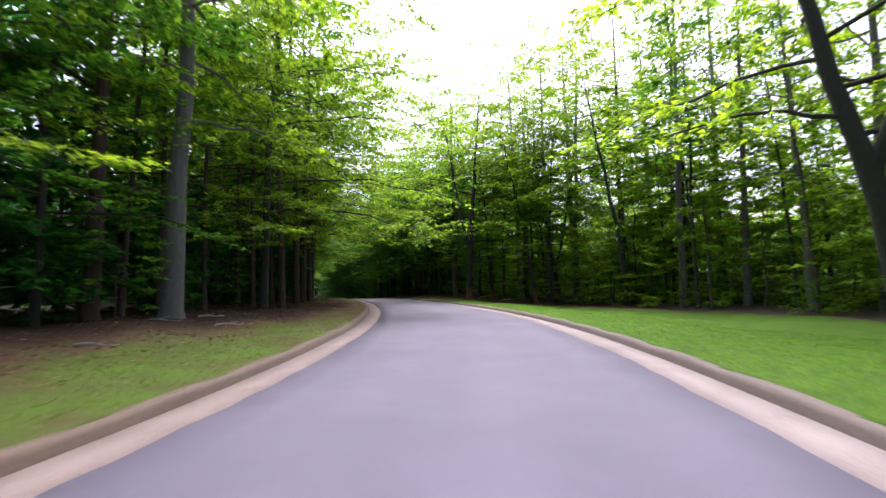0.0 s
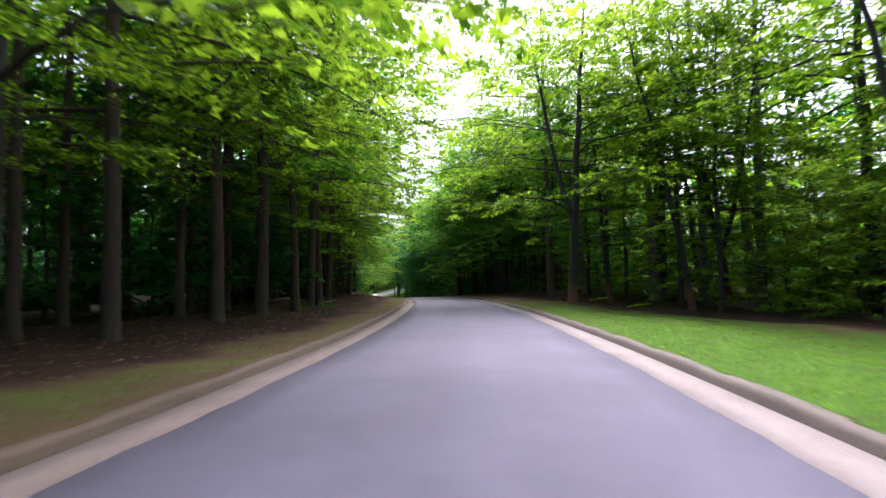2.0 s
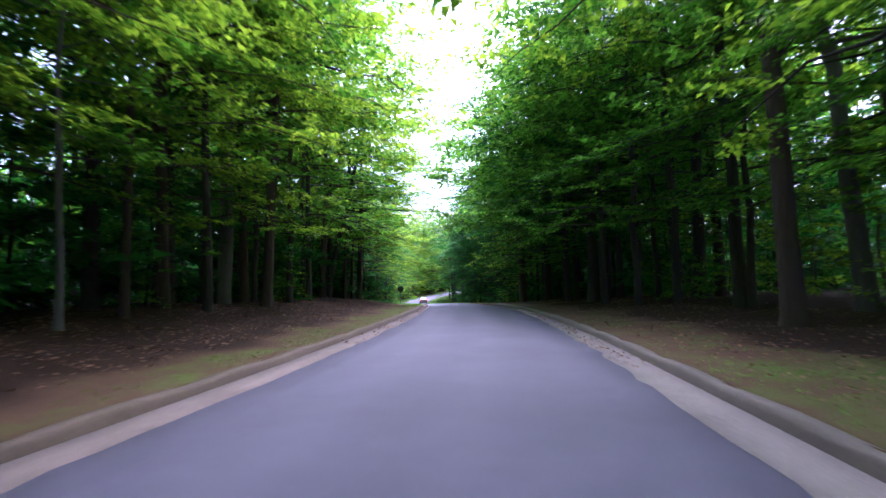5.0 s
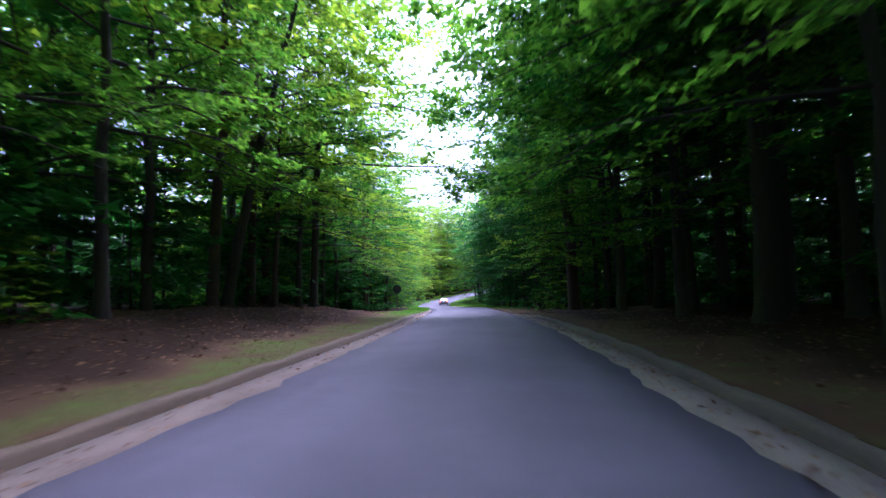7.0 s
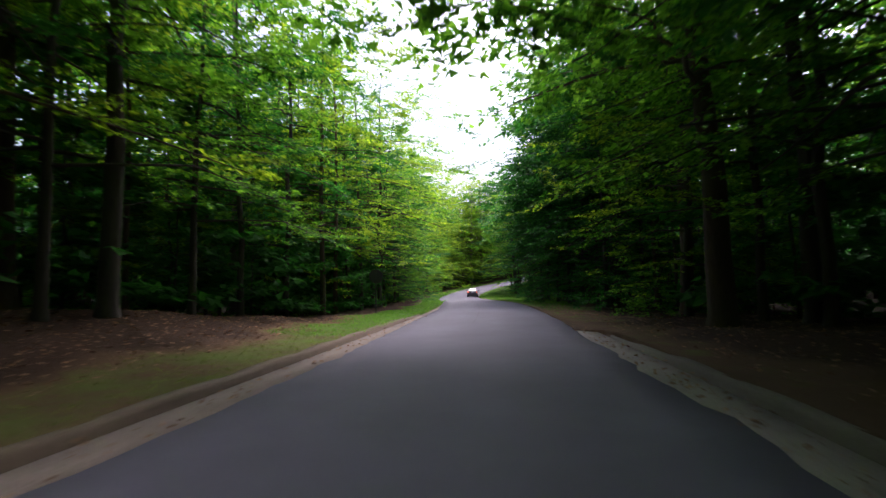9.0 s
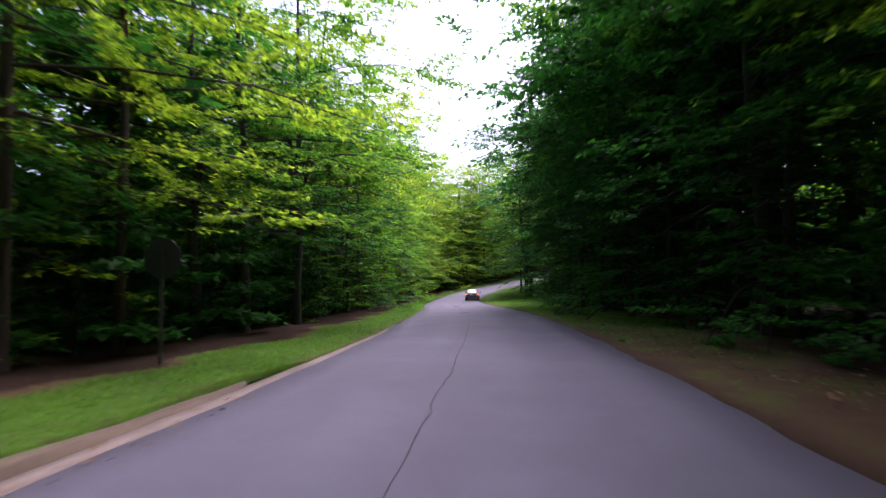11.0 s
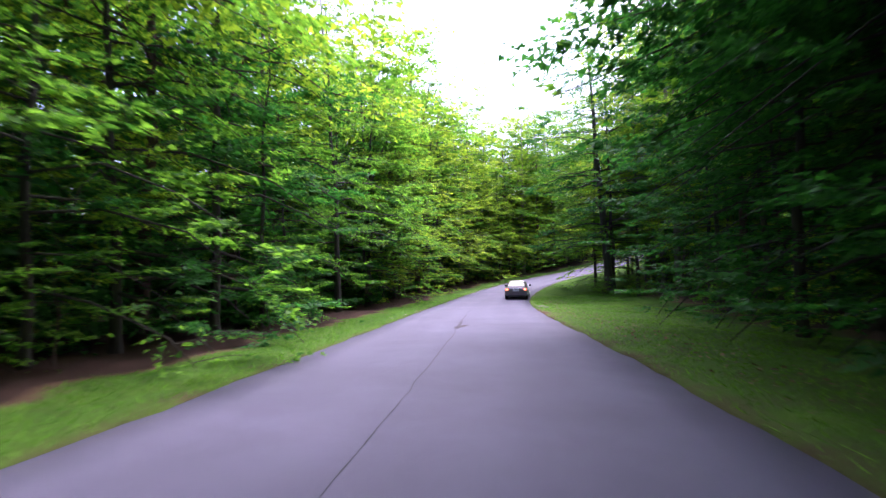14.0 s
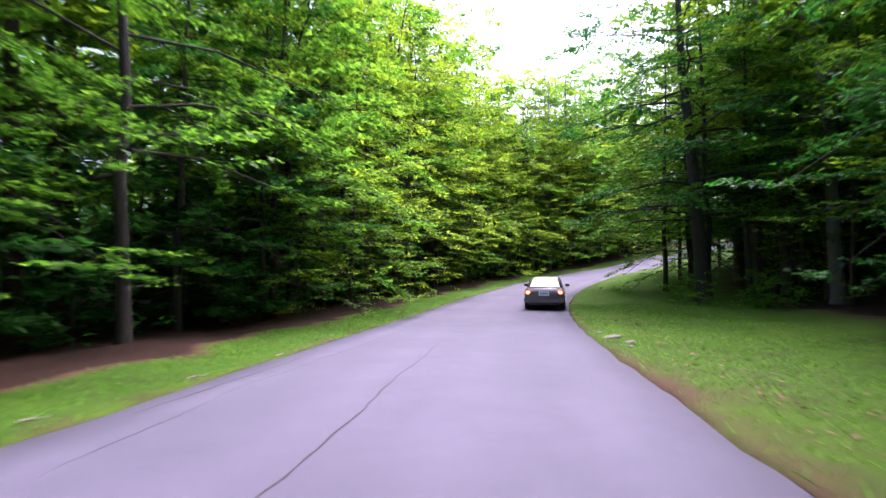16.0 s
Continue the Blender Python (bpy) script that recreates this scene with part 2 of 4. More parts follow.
def land(s, d):
    """Height of the ground sheet."""
    s, d = np.asarray(s, float), np.asarray(d, float)
    lip = np.where(d < 0, np.interp(s, (KERB_L - 2, KERB_L), (0.09, 0.015)), np.interp(s, (KERB_R - 2, KERB_R), (0.09, 0.015)))
    wave = 0.05 * np.sin(s * 0.9 + d * 1.3) + 0.04 * np.sin(s * 0.37 - d * 0.8)
    return np.interp(s, RS, RZ) + lip + bank(s, d) + wave * np.clip((abs(d) - 4.2) / 3, 0, 1)


def stand(s, d):
    """A place on the land at (s, d)."""
    p = on_road(s, d)
    return Vector((p.x, p.y, float(land(s, d))))


# ---- ground, road, kerbs ----
def make_ground():
    gx = np.concatenate([np.linspace(-1500, -160, 14), np.arange(-150, 91, 1.5), np.linspace(100, 1400, 14)])
    gy = np.concatenate([np.linspace(-1300, -90, 14), np.arange(-80, 291, 1.5), np.linspace(300, 1600, 14)])
    xx, yy = np.meshgrid(gx, gy)
    s, d = road_coords(xx.ravel(), yy.ravel())
    z = land(s, np.clip(d, -60, 60)) - np.where(abs(d) < 15.5, 0.35, 0.0)
    nx, ny = len(gx), len(gy)
    verts = np.column_stack([xx.ravel(), yy.ravel(), z])
    faces = [(j * nx + i, j * nx + i + 1, (j + 1) * nx + i + 1, (j + 1) * nx + i) for j in range(ny - 1) for i in range(nx - 1)]
    me = mesh_of("ground", verts, faces, [M_FLOOR])
    shade_smooth(me)
    tagged(new("ground", me), "brown forest floor covered with dead leaves", "ground", kind="structure")


def strip(name, s0, s1, step, profile, material, label, category, attr=None):
    """A strip swept along the road. profile(s): list of (d, z)."""
    ss = np.arange(s0, s1 + step / 2, step)
    verts, amount = [], []
    for s in ss:
        row = profile(float(s))
        n = len(row)
        for d, z in row:
            verts.append(on_road(float(s), d, z))
            if attr:
                amount.append(attr(float(s), d))
    faces = [(i * n + k, i * n + k + 1, (i + 1) * n + k + 1, (i + 1) * n + k) for i in range(len(ss) - 1) for k in range(n - 1)]
    me = mesh_of(name, verts, faces, [material])
    if attr:
        a = me.attributes.new("turf", "FLOAT", "POINT")
        a.data.foreach_set("value", amount)
    shade_smooth(me)
    return tagged(new(name, me), label, category, kind="structure")


def tar_edges(s):
    l = np.interp(s, (96, 107, 120, 123), (TAR, HALF - 0.34, HALF - 0.26, HALF)) + 0.015 * math.sin(s * 1.7) + 0.01 * math.sin(s * 4.1)
    r = np.interp(s, (KERB_R - 1, KERB_R + 2, 144, 154), (TAR, 2.88, 2.88, 2.84)) + 0.015 * math.sin(s * 1.3 + 2) + 0.01 * math.sin(s * 3.7)
    rough = float(np.interp(s, (40, 58, 96, 112), (0.25, 1, 1, 0.0))) * 0.16
    l += rough * (noise.noise((s * 0.35, 3, 0)) + 0.8 * noise.noise((s * 1.3, 7, 0)) + 0.5 * noise.noise((s * 4, 9, 0)))
    r += rough * (noise.noise((s * 0.35, 13, 0)) + 0.8 * noise.noise((s * 1.3, 17, 0)) + 0.5 * noise.noise((s * 4, 19, 0)))
    return -float(l), float(r)


def road_profile(s):
    l, r = tar_edges(s)
    return [(l, -0.12), (l, 0.0)] + [(l + (r - l) * k / 8, 0.05 * (1 - abs(k / 4 - 1) ** 2)) for k in range(1, 8)] + [(r, 0.0), (r, -0.12)]


def turf(s, d):
    """How much grass grows: patches along the verge."""
    a = abs(d)
    if d < 0:
        base = np.interp(s, (-20, 12, 22, 32, 45, 60, 95, 108, 200), (0.8, 0.7, 0.4, 0.24, 0.26, 0.3, 0.45, 1.1, 1.2))
        reach = np.interp(s, (-20, 20, 40, 60, 95, 110, 130, 200), (5.4, 5.0, 4.4, 4.5, 4.9, 5.6, 5.2, 5.4))
    else:
        base = np.interp(s, (-20, 25, 36, 50, 60, 90, 112, 130, 200), (1.2, 1.15, 0.85, 0.45, 0.1, 0.0, 0.15, 0.9, 1.2))
        reach = np.interp(s, (-20, 22, 40, 58, 100, 118, 138, 160), (16.5, 16, 12, 6.0, 4.4, 5.8, 8.6, 11.0))
    reach += 0.35 * math.sin(s * 0.83) + 0.25 * math.sin(s * 2.1 + 1)
    if d > 0 and 150.5 < s < 158.5:
        base -= 0.4 * max(0.0, min(1.0, (3.95 - a) / 0.5)) * math.sin(math.pi * (s - 150.5) / 8)
    edge = 2.88 if d > 0 and s > KERB_R else HALF
    bare = max(0.0, 1 - (a - edge) / 0.45) * (0.45 if (s > KERB_R and d > 0) or s > KERB_L else 0.5 if 20 < s < 60 and d < 0 else 0.2)
    fade = float(np.interp(s, (15, 27, 104, 110), (0.2, 0.9, 0.9, 2.4))) if d < 0 else 0.9
    return float(base - max(0.0, a - reach) * fade - bare)


def verge_profile(side):
    def rows(s):
        kerb = KERB_L if side < 0 else KERB_R
        inner = HALF + 0.16 if s < kerb else HALF - 0.04 if side < 0 and s < 123 else float(abs(tar_edges(s)[0 if side < 0 else 1])) - 0.03
        if s > kerb:
            inner += 0.04 * math.sin(s * 1.9) * math.sin(s * 0.77) + 0.012 * math.sin(s * 5.3)
        ds = [inner, inner, inner + 0.15, inner + 0.5, 4.6, 5.2, 5.8, 6.4, 7.0, 7.8, 8.6, 9.4, 10.2, 11.5, 13.0, 14.5, 16.0, 17.5]
        out = []
        for i, a in enumerate(ds):
            z = float(land(s, side * a)) - float(np.interp(s, RS, RZ)) + 0.02
            if i == len(ds) - 1 or i == 0:
                z -= 0.14 if i == 0 else 0.4
            elif i == 1 and s > kerb:
                z = 0.008
            out.append((side * a, z))
        return out if side > 0 else out[::-1]
    return rows


make_ground()
strip("road", -58, 268, 0.5, road_profile, M_ASPHALT, "worn grey asphalt of a narrow two-lane park road", "road", lambda s, d: d)
strip("verge_left", -58, 268, 0.5, verge_profile(-1), M_VERGE, "roadside verge of grass patches and bare soil", "verge", turf)
strip("verge_right", -58, 268, 0.5, verge_profile(1), M_VERGE, "roadside lawn strip of short green grass", "verge", turf)


def kerb_run(side, end):
    def gutter(s):
        e = abs(tar_edges(s)[0 if side < 0 else 1])
        row = [(side * (e - 0.01), -0.1), (side * (e + 0.004), 0.006), (side * (HALF - 0.02), -0.015), (side * (HALF - 0.02), -0.1)]
        return row if side > 0 else row[::-1]

    def kerb(s):
        wob = 0.012 * math.sin(s * 2.3) - 0.13 * min(1.0, max(0.0, 1 - (end - 2 - s) / 5))
        row = [(side * (HALF - 0.03), -0.1), (side * (HALF + 0.02), 0.06), (side * (HALF + 0.045), 0.1 + wob), (side * (HALF + 0.08), 0.115 + wob), (side * (HALF + 0.2), 0.12 + wob), (side * (HALF + 0.22), -0.05)]
        return row if side > 0 else row[::-1]
    strip("gutter", -58, 122.5 if side < 0 else end + 1, 0.5, gutter, M_GUTTER_SOILED if side < 0 else M_GUTTER, "pale stained concrete gutter along the kerb", "gutter")
    strip("kerb", -58, end - 2, 0.5, kerb, M_CURB_SOILED if side < 0 else M_CURB, "weathered brown-grey concrete kerb", "kerb")


kerb_run(-1, KERB_L)
kerb_run(1, KERB_R)


# ---- trees ----
class Shape:
    """Gathers tubes into one mesh."""

    def __init__(self):
        self.v, self.f = [], []

    def tube(self, pts, radii, sides):
        base = len(self.v)
        up = Vector((0, 0, 1))
        for i, p in enumerate(pts):
            way = (pts[min(i + 1, len(pts) - 1)] - pts[max(i - 1, 0)]).normalized()
            a = way.cross(up if abs(way.z) < 0.9 else Vector((1, 0, 0))).normalized()
            b = way.cross(a)
            for k in range(sides):
                w = 2 * math.pi * k / sides
                self.v.append(p + (a * math.cos(w) + b * math.sin(w)) * radii[i])
        for i in range(len(pts) - 1):
            for k in range(sides):
                q = base + i * sides
                self.f.append((q + k, q + (k + 1) % sides, q + sides + (k + 1) % sides, q + sides + k))
        self.f.append(tuple(base + (len(pts) - 1) * sides + k for k in range(sides)))


def leaf_mesh(name, places, ways, size, rng, material, tilt=0.45, droop=0.25, simple=False):
    """Small pointed blades, each folded a little along its middle."""
    n = len(places)
    az = np.arctan2(ways[:, 1], ways[:, 0]) + rng.normal(0, 0.8, n)
    length = size * rng.uniform(0.6, 1.35, n)
    wide = length * rng.uniform(0.28, 0.42, n)
    dz = -rng.normal(droop, 0.3, n)
    f = np.column_stack([np.cos(az), np.sin(az), dz])
    f /= np.linalg.norm(f, axis=1)[:, None]
    side = np.column_stack([-np.sin(az), np.cos(az), rng.normal(0, tilt, n)])
    side /= np.linalg.norm(side, axis=1)[:, None]
    up = np.cross(f, side)
    base = places
    mid = places + f * (length * 0.45)[:, None] + up * (wide * 0.22)[:, None]
    if simple:
        tip = places + f * length[:, None]
        low = places + f * (length * 0.2)[:, None]
        v = np.stack([low - side * (wide * 0.9)[:, None], low + side * (wide * 0.9)[:, None], tip], 1)
        me = bpy.data.meshes.new(name)
        me.vertices.add(n * 3)
        me.vertices.foreach_set("co", v.ravel())
        me.loops.add(n * 3)
        me.loops.foreach_set("vertex_index", np.arange(n * 3))
        me.polygons.add(n)
        me.polygons.foreach_set("loop_start", np.arange(n) * 3)
        me.materials.append(material)
        me.update(calc_edges=True)
        return me
    v = np.empty((n, 4, 3))
    v[:, 0] = base
    v[:, 1] = mid - side * wide[:, None]
    v[:, 2] = places + f * length[:, None]
    v[:, 3] = mid + side * wide[:, None]
    me = bpy.data.meshes.new(name)
    me.vertices.add(n * 4)
    me.vertices.foreach_set("co", v.ravel())
    tri = (np.arange(n)[:, None] * 4 + np.array([0, 1, 2, 0, 2, 3])[None]).ravel()
    me.loops.add(n * 6)
    me.loops.foreach_set("vertex_index", tri)
    me.polygons.add(n * 2)
    me.polygons.foreach_set("loop_start", np.arange(n * 2) * 3)
    me.materials.append(material)
    me.update(calc_edges=True)
    return me


def make_tree(name, seed, height, radius, start, reach, limbs, leaves, size, bark, leaf, label, flat=0.35, rise=0.5, lean=0.03, lean_to=None, fork=0.0, low=0.75, fine=True, simple=False, spray=1.6):
    """One tree: a bent tapered trunk with limbs, and a crown of blades in sprays along the twigs."""
    rng = np.random.default_rng(seed)
    wood = Shape()
    la = rng.uniform(0, 6.28) if lean_to is None else radians(lean_to)
    bend = [Vector((math.cos(la), math.sin(la), 0)) * (lean * height * (i / 9) ** 1.3) + Vector((rng.normal(0, 0.06), rng.normal(0, 0.06), 0)) * min(i, 3) * 0.4 for i in range(10)]
    trunk = [Vector((0, 0, -0.25 + (height * 0.9 + 0.25) * (i / 9))) + bend[i] for i in range(10)]
    radii = [radius * (1.0 - 0.86 * (i / 9) ** 1.1) for i in range(10)]
    trunk.insert(1, Vector((0, 0, 0.35)))
    radii.insert(1, radius * 1.06)
    radii[0] = radius * 1.55
    wood.tube(trunk, radii, (10 if radius > 0.18 else 7 if radius > 0.12 else 6) if fine else 7 if radius > 0.12 else 5)
    zs = [p.z for p in trunk]
    if fork:
        away = Vector((math.cos(la + 2.2), math.sin(la + 2.2), 0))
        foot = Vector([float(np.interp(fork, zs, [p[k] for p in trunk])) for k in range(3)])
        rf = float(np.interp(fork, zs, radii))
        stem = [foot + away * (0.16 * height * (k / 6) ** 0.8) + Vector((rng.normal(0, 0.05), rng.normal(0, 0.05), (height - fork) * 0.85 * k / 6)) for k in range(7)]
        wood.tube(stem, [rf * 0.75 * (1 - 0.85 * k / 6) for k in range(7)], 7)

    def at(z):
        return Vector([float(np.interp(z, zs, [p[k] for p in trunk])) for k in range(3)])
    spots, ways, weights = [], [], []
    for i in range(limbs):
        u = (i + rng.uniform(0, 0.9)) / limbs
        z0 = start + (height * 0.88 - start) * u
        az = i * 2.4 + rng.normal(0, 0.5)
        profile = (low + (1 - low) * min(1, u / 0.3)) * math.sqrt(max(0.16, 1 - max(0, (u - 0.4) / 0.68) ** 2))
        length = max(0.5, reach * profile * rng.uniform(0.7, 1.2))
        climb = rise * (0.35 + 0.9 * u) * rng.uniform(0.5, 1.4) + 0.7 * max(0.0, u - 0.6)
        out = Vector((math.cos(az), math.sin(az), 0))
        p, pts = at(z0), []
        for k in range(7):
            w = k / 6
            pts.append(p + out * (length * w) + Vector((0, 0, length * (climb * w - (0.28 + 0.34 * (1 - u) * (start < 2.9)) * w * w))) + Vector((rng.normal(0, 0.05), rng.normal(0, 0.05), rng.normal(0, 0.04))) * length * 0.35 * min(1, k))
        r0 = max(0.012, float(np.interp(z0, zs, radii)) * (0.42 if radius < 0.3 else 0.32) * min(1, length / reach + 0.2))
        keep = (0, 1, 2, 3, 4, 5, 6) if r0 > 0.06 else (0, 2, 4, 6) if fine else (0, 3, 6)
        wood.tube([pts[k] for k in keep], [r0 * (1 - 0.85 * k / 6) for k in keep], 6 if r0 > 0.06 else 4 if r0 > 0.03 else 3)
        side = Vector((-math.sin(az), math.cos(az), 0))
        twigs = max(4, int(length * spray))
        for j in range(twigs):
            w = rng.uniform(0.22, 1.0)
            k = min(5, int(w * 6))
            q = pts[k].lerp(pts[k + 1], w * 6 - k)
            sgn = -1 if j % 2 else 1
            way = (side * sgn * rng.uniform(0.5, 1.1) + out * rng.uniform(0.3, 1.0) + Vector((0, 0, rng.normal(0.05, 0.2)))).normalized()
            tl = length * rng.uniform(0.2, 0.42) * (1.15 - 0.55 * w) + 0.25
            end = q + way * tl + Vector((0, 0, -0.12 * tl))
            if fine and j % 3 == 0:
                wood.tube([q, q.lerp(end, 0.55) + Vector((0, 0, 0.05 * tl)), end], [r0 * 0.28, r0 * 0.18, 0.004], 3)
            spots.append((q, end))
            ways.append(way)
            weights.append(tl)
    weights = np.array(weights) * rng.uniform(0.12, 1.0, len(weights)) ** 1.5
    weights /= weights.sum()
    pick = rng.choice(len(spots), leaves, p=weights)
    a = np.array([tuple(s[0]) for s in spots])[pick]
    b = np.array([tuple(s[1]) for s in spots])[pick]
    w = rng.uniform(0.05, 1.1, leaves)[:, None]
    places = a + (b - a) * w + rng.normal(0, 1, (leaves, 3)) * np.array([1, 1, flat])[None] * size * 0.7
    root = new(name)
    me = mesh_of("trunk", wood.v, wood.f, [bark])
    shade_smooth(me)
    t = new("trunk", me)
    t.parent = root
    c = new("crown", leaf_mesh("crown", places, np.array([tuple(q) for q in ways])[pick], size, rng, leaf, simple=simple or not fine))
    c.parent = root
    return tagged(root, label, "tree", name.replace("_", " ") + "s of the wood")


TALL = [
    make_tree("oak_tree", 1, 25, 0.24, 6.5, 5.2, 28, 6000, 0.38, M_BARK_BROWN, M_LEAF_MID, "tall forest tree with a straight brown trunk and high green crown", rise=0.6, fine=False),
    make_tree("oak_tree", 2, 27, 0.28, 8, 5.6, 26, 3000, 0.36, M_BARK_GREY, M_LEAF_BRIGHT, "tall forest tree with a straight grey trunk and light green crown", rise=0.7, fine=False),
    make_tree("oak_tree", 3, 23, 0.2, 6, 4.4, 26, 5600, 0.38, M_BARK_DARK, M_LEAF_MID, "tall forest tree with a dark trunk and deep green crown", rise=0.5, fine=False),
    make_tree("poplar_tree", 4, 21, 0.12, 7, 3.0, 18, 1700, 0.32, M_BARK_DARK, M_LEAF_MID, "slender forest tree with a thin dark trunk", rise=0.6, lean=0.05, fine=False),
    make_tree("poplar_tree", 5, 19, 0.09, 5.5, 2.6, 16, 1500, 0.3, M_BARK_BROWN, M_LEAF_BRIGHT, "slender forest tree with a thin brown trunk", rise=0.5, lean=0.07, fine=False),
]
EDGE = [
    make_tree("beech_tree", 11, 17, 0.13, 1.5, 5.6, 42, 17000, 0.165, M_BARK_DARK, M_LEAF_BRIGHT, "leafy woodland-edge tree with layered yellow-green branches reaching low", flat=0.2, rise=0.4, low=0.75, simple=True),
    make_tree("beech_tree", 12, 15, 0.11, 1.3, 5.3, 40, 16000, 0.16, M_BARK_DARK, M_LEAF_MID, "leafy woodland-edge tree with layered green branches reaching low", flat=0.2, rise=0.35, low=0.75, simple=True),
    make_tree("maple_tree", 13, 17, 0.15, 1.4, 5.3, 42, 17000, 0.175, M_BARK_DARK, M_LEAF_SHADED, "dense woodland-edge tree with dark green drooping branches", flat=0.22, rise=0.35, low=0.75, simple=True),
    make_tree("maple_tree", 14, 19, 0.16, 1.8, 5.6, 42, 17000, 0.17, M_BARK_DARK, M_LEAF_BRIGHT, "dense woodland-edge tree with bright green branches", flat=0.22, rise=0.45, low=0.75, simple=True),
]
HIGH = [
    make_tree("maple_tree", 31, 21, 0.16, 4.0, 6.4, 28, 14500, 0.175, M_BARK_BROWN, M_LEAF_BRIGHT, "forest tree with bright green boughs arching over the verge", flat=0.2, rise=0.3, low=1.0, simple=True),
    make_tree("maple_tree", 32, 20, 0.17, 3.6, 6.2, 28, 14500, 0.175, M_BARK_DARK, M_LEAF_MID, "forest tree with green boughs arching over the verge", flat=0.2, rise=0.25, low=1.0, simple=True),
    make_tree("maple_tree", 33, 21, 0.2, 4.2, 6.6, 28, 15000, 0.18, M_BARK_DARK, M_LEAF_SHADED, "forest tree with dark green boughs arching over the verge", flat=0.22, rise=0.25, low=1.0, simple=True),
]
LOW = [
    make_tree("sapling", 21, 5.0, 0.035, 0.8, 1.9, 20, 1700, 0.14, M_BARK_BROWN, M_LEAF_MID, "young green sapling under the trees", flat=0.25, rise=0.4),
    make_tree("sapling", 22, 3.4, 0.025, 0.4, 1.5, 18, 1500, 0.13, M_BARK_BROWN, M_LEAF_BRIGHT, "young light green sapling at the woodland edge", flat=0.25, rise=0.4),
    make_tree("shrub", 23, 1.7, 0.02, 0.1, 1.2, 14, 900, 0.13, M_BARK_BROWN, M_LEAF_MID, "low green shrub on the forest floor", flat=0.5, rise=0.6),
]
for proto in LOW:
    proto["category"] = "shrub" if proto.name.startswith("shrub") else "sapling"
# two of these have the shade of the deep woods in their leaf colour
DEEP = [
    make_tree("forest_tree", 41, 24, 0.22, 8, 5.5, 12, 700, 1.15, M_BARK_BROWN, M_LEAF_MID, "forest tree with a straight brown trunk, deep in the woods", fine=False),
    make_tree("forest_tree", 42, 22, 0.17, 3, 4.5, 12, 700, 1.1, M_BARK_DARK, M_LEAF_SHADED, "forest tree with a dark trunk and low boughs darkened for shade", fine=False),
    make_tree("forest_tree", 43, 9, 0.08, 0.8, 3.2, 9, 750, 0.6, M_BARK_DARK, M_LEAF_SHADED, "small tree with low green boughs darkened for shade", fine=False),
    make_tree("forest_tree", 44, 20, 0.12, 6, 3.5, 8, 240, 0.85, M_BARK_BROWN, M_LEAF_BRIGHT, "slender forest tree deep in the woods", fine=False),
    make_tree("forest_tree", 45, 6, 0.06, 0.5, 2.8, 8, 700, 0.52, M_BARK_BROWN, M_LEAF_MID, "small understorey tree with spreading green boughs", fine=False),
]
CANOPY = [
    make_tree("oak_tree", 51, 26, 0.24, 7.5, 7.6, 26, 4200, 0.3, M_BARK_DARK, M_LEAF_BRIGHT, "tall wide-crowned forest tree reaching over the road", rise=0.35, low=1.0, fine=False),
    make_tree("oak_tree", 52, 24, 0.22, 7.0, 7.2, 26, 4200, 0.3, M_BARK_DARK, M_LEAF_MID, "tall wide-crowned dark forest tree reaching over the road", rise=0.3, low=1.0, fine=False),
]
ARCH = [
    make_tree("oak_tree", 61, 23, 0.26, 8.0, 9.5, 34, 14000, 0.34, M_BARK_DARK, M_LEAF_MID, "tall tree with a wide green crown added over the road to shade it", rise=0.3, low=1.0, fine=False),
    make_tree("oak_tree", 62, 24, 0.24, 9.0, 9.2, 28, 6500, 0.3, M_BARK_BROWN, M_LEAF_BRIGHT, "tall tree with a wide bright crown closing over the road", rise=0.35, low=1.0, fine=False),
    make_tree("oak_tree", 63, 23, 0.25, 7.0, 8.6, 34, 15000, 0.34, M_BARK_DARK, M_LEAF_SHADED, "tall tree with a wide crown beside the road, darkened for shade", rise=0.3, low=1.0, fine=False),
]
# the first two get darkened leaves in place of deep shade
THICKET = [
    make_tree("understorey_tree", 71, 8, 0.07, 0.3, 3.4, 14, 1700, 0.46, M_BARK_DARK, M_LEAF_SHADED, "thick understorey tree with green boughs darkened for shade", fine=False, flat=0.3, low=1.0),
    make_tree("understorey_tree", 72, 12, 0.09, 1.0, 3.8, 16, 1900, 0.48, M_BARK_DARK, M_LEAF_SHADED, "thick understorey tree with green boughs darkened for shade", fine=False, flat=0.3, low=1.0),
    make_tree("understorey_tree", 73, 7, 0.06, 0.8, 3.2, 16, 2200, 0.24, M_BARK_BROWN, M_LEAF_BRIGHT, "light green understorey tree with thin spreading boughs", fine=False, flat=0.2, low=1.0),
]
used = set()


def plant(proto, s, d, turn_deg=0.0, scale=1.0, sink=0.05):
    p = stand(s, d)
    m = pose(p.x, p.y, p.z - sink, 0, 0, turn_deg)
    if proto not in used:
        used.add(proto)
        proto.matrix_basis = m
        proto.scale = (scale,) * 3
        return proto
    size = proto.scale.copy()
    proto.scale = (scale,) * 3
    ob = copy_thing(proto, m)
    proto.scale = size
    return ob


# trees that stand out, each at its own place
SINGLE = [(113.0, -6.0), (110.5, -7.5), (107.5, -8.5)]   # kept clear round the sign


def single(s, d, label, *args, **kw):
    t = make_tree("forest_tree", *args, label=label, simple=True, **kw)
    SINGLE.append((s, d))
    return plant(t, s, d)


def left_of(s):
    """World angle, in degrees, of the way across the road to its left at s."""
    return 180 + float(np.interp(s, RS, RH))


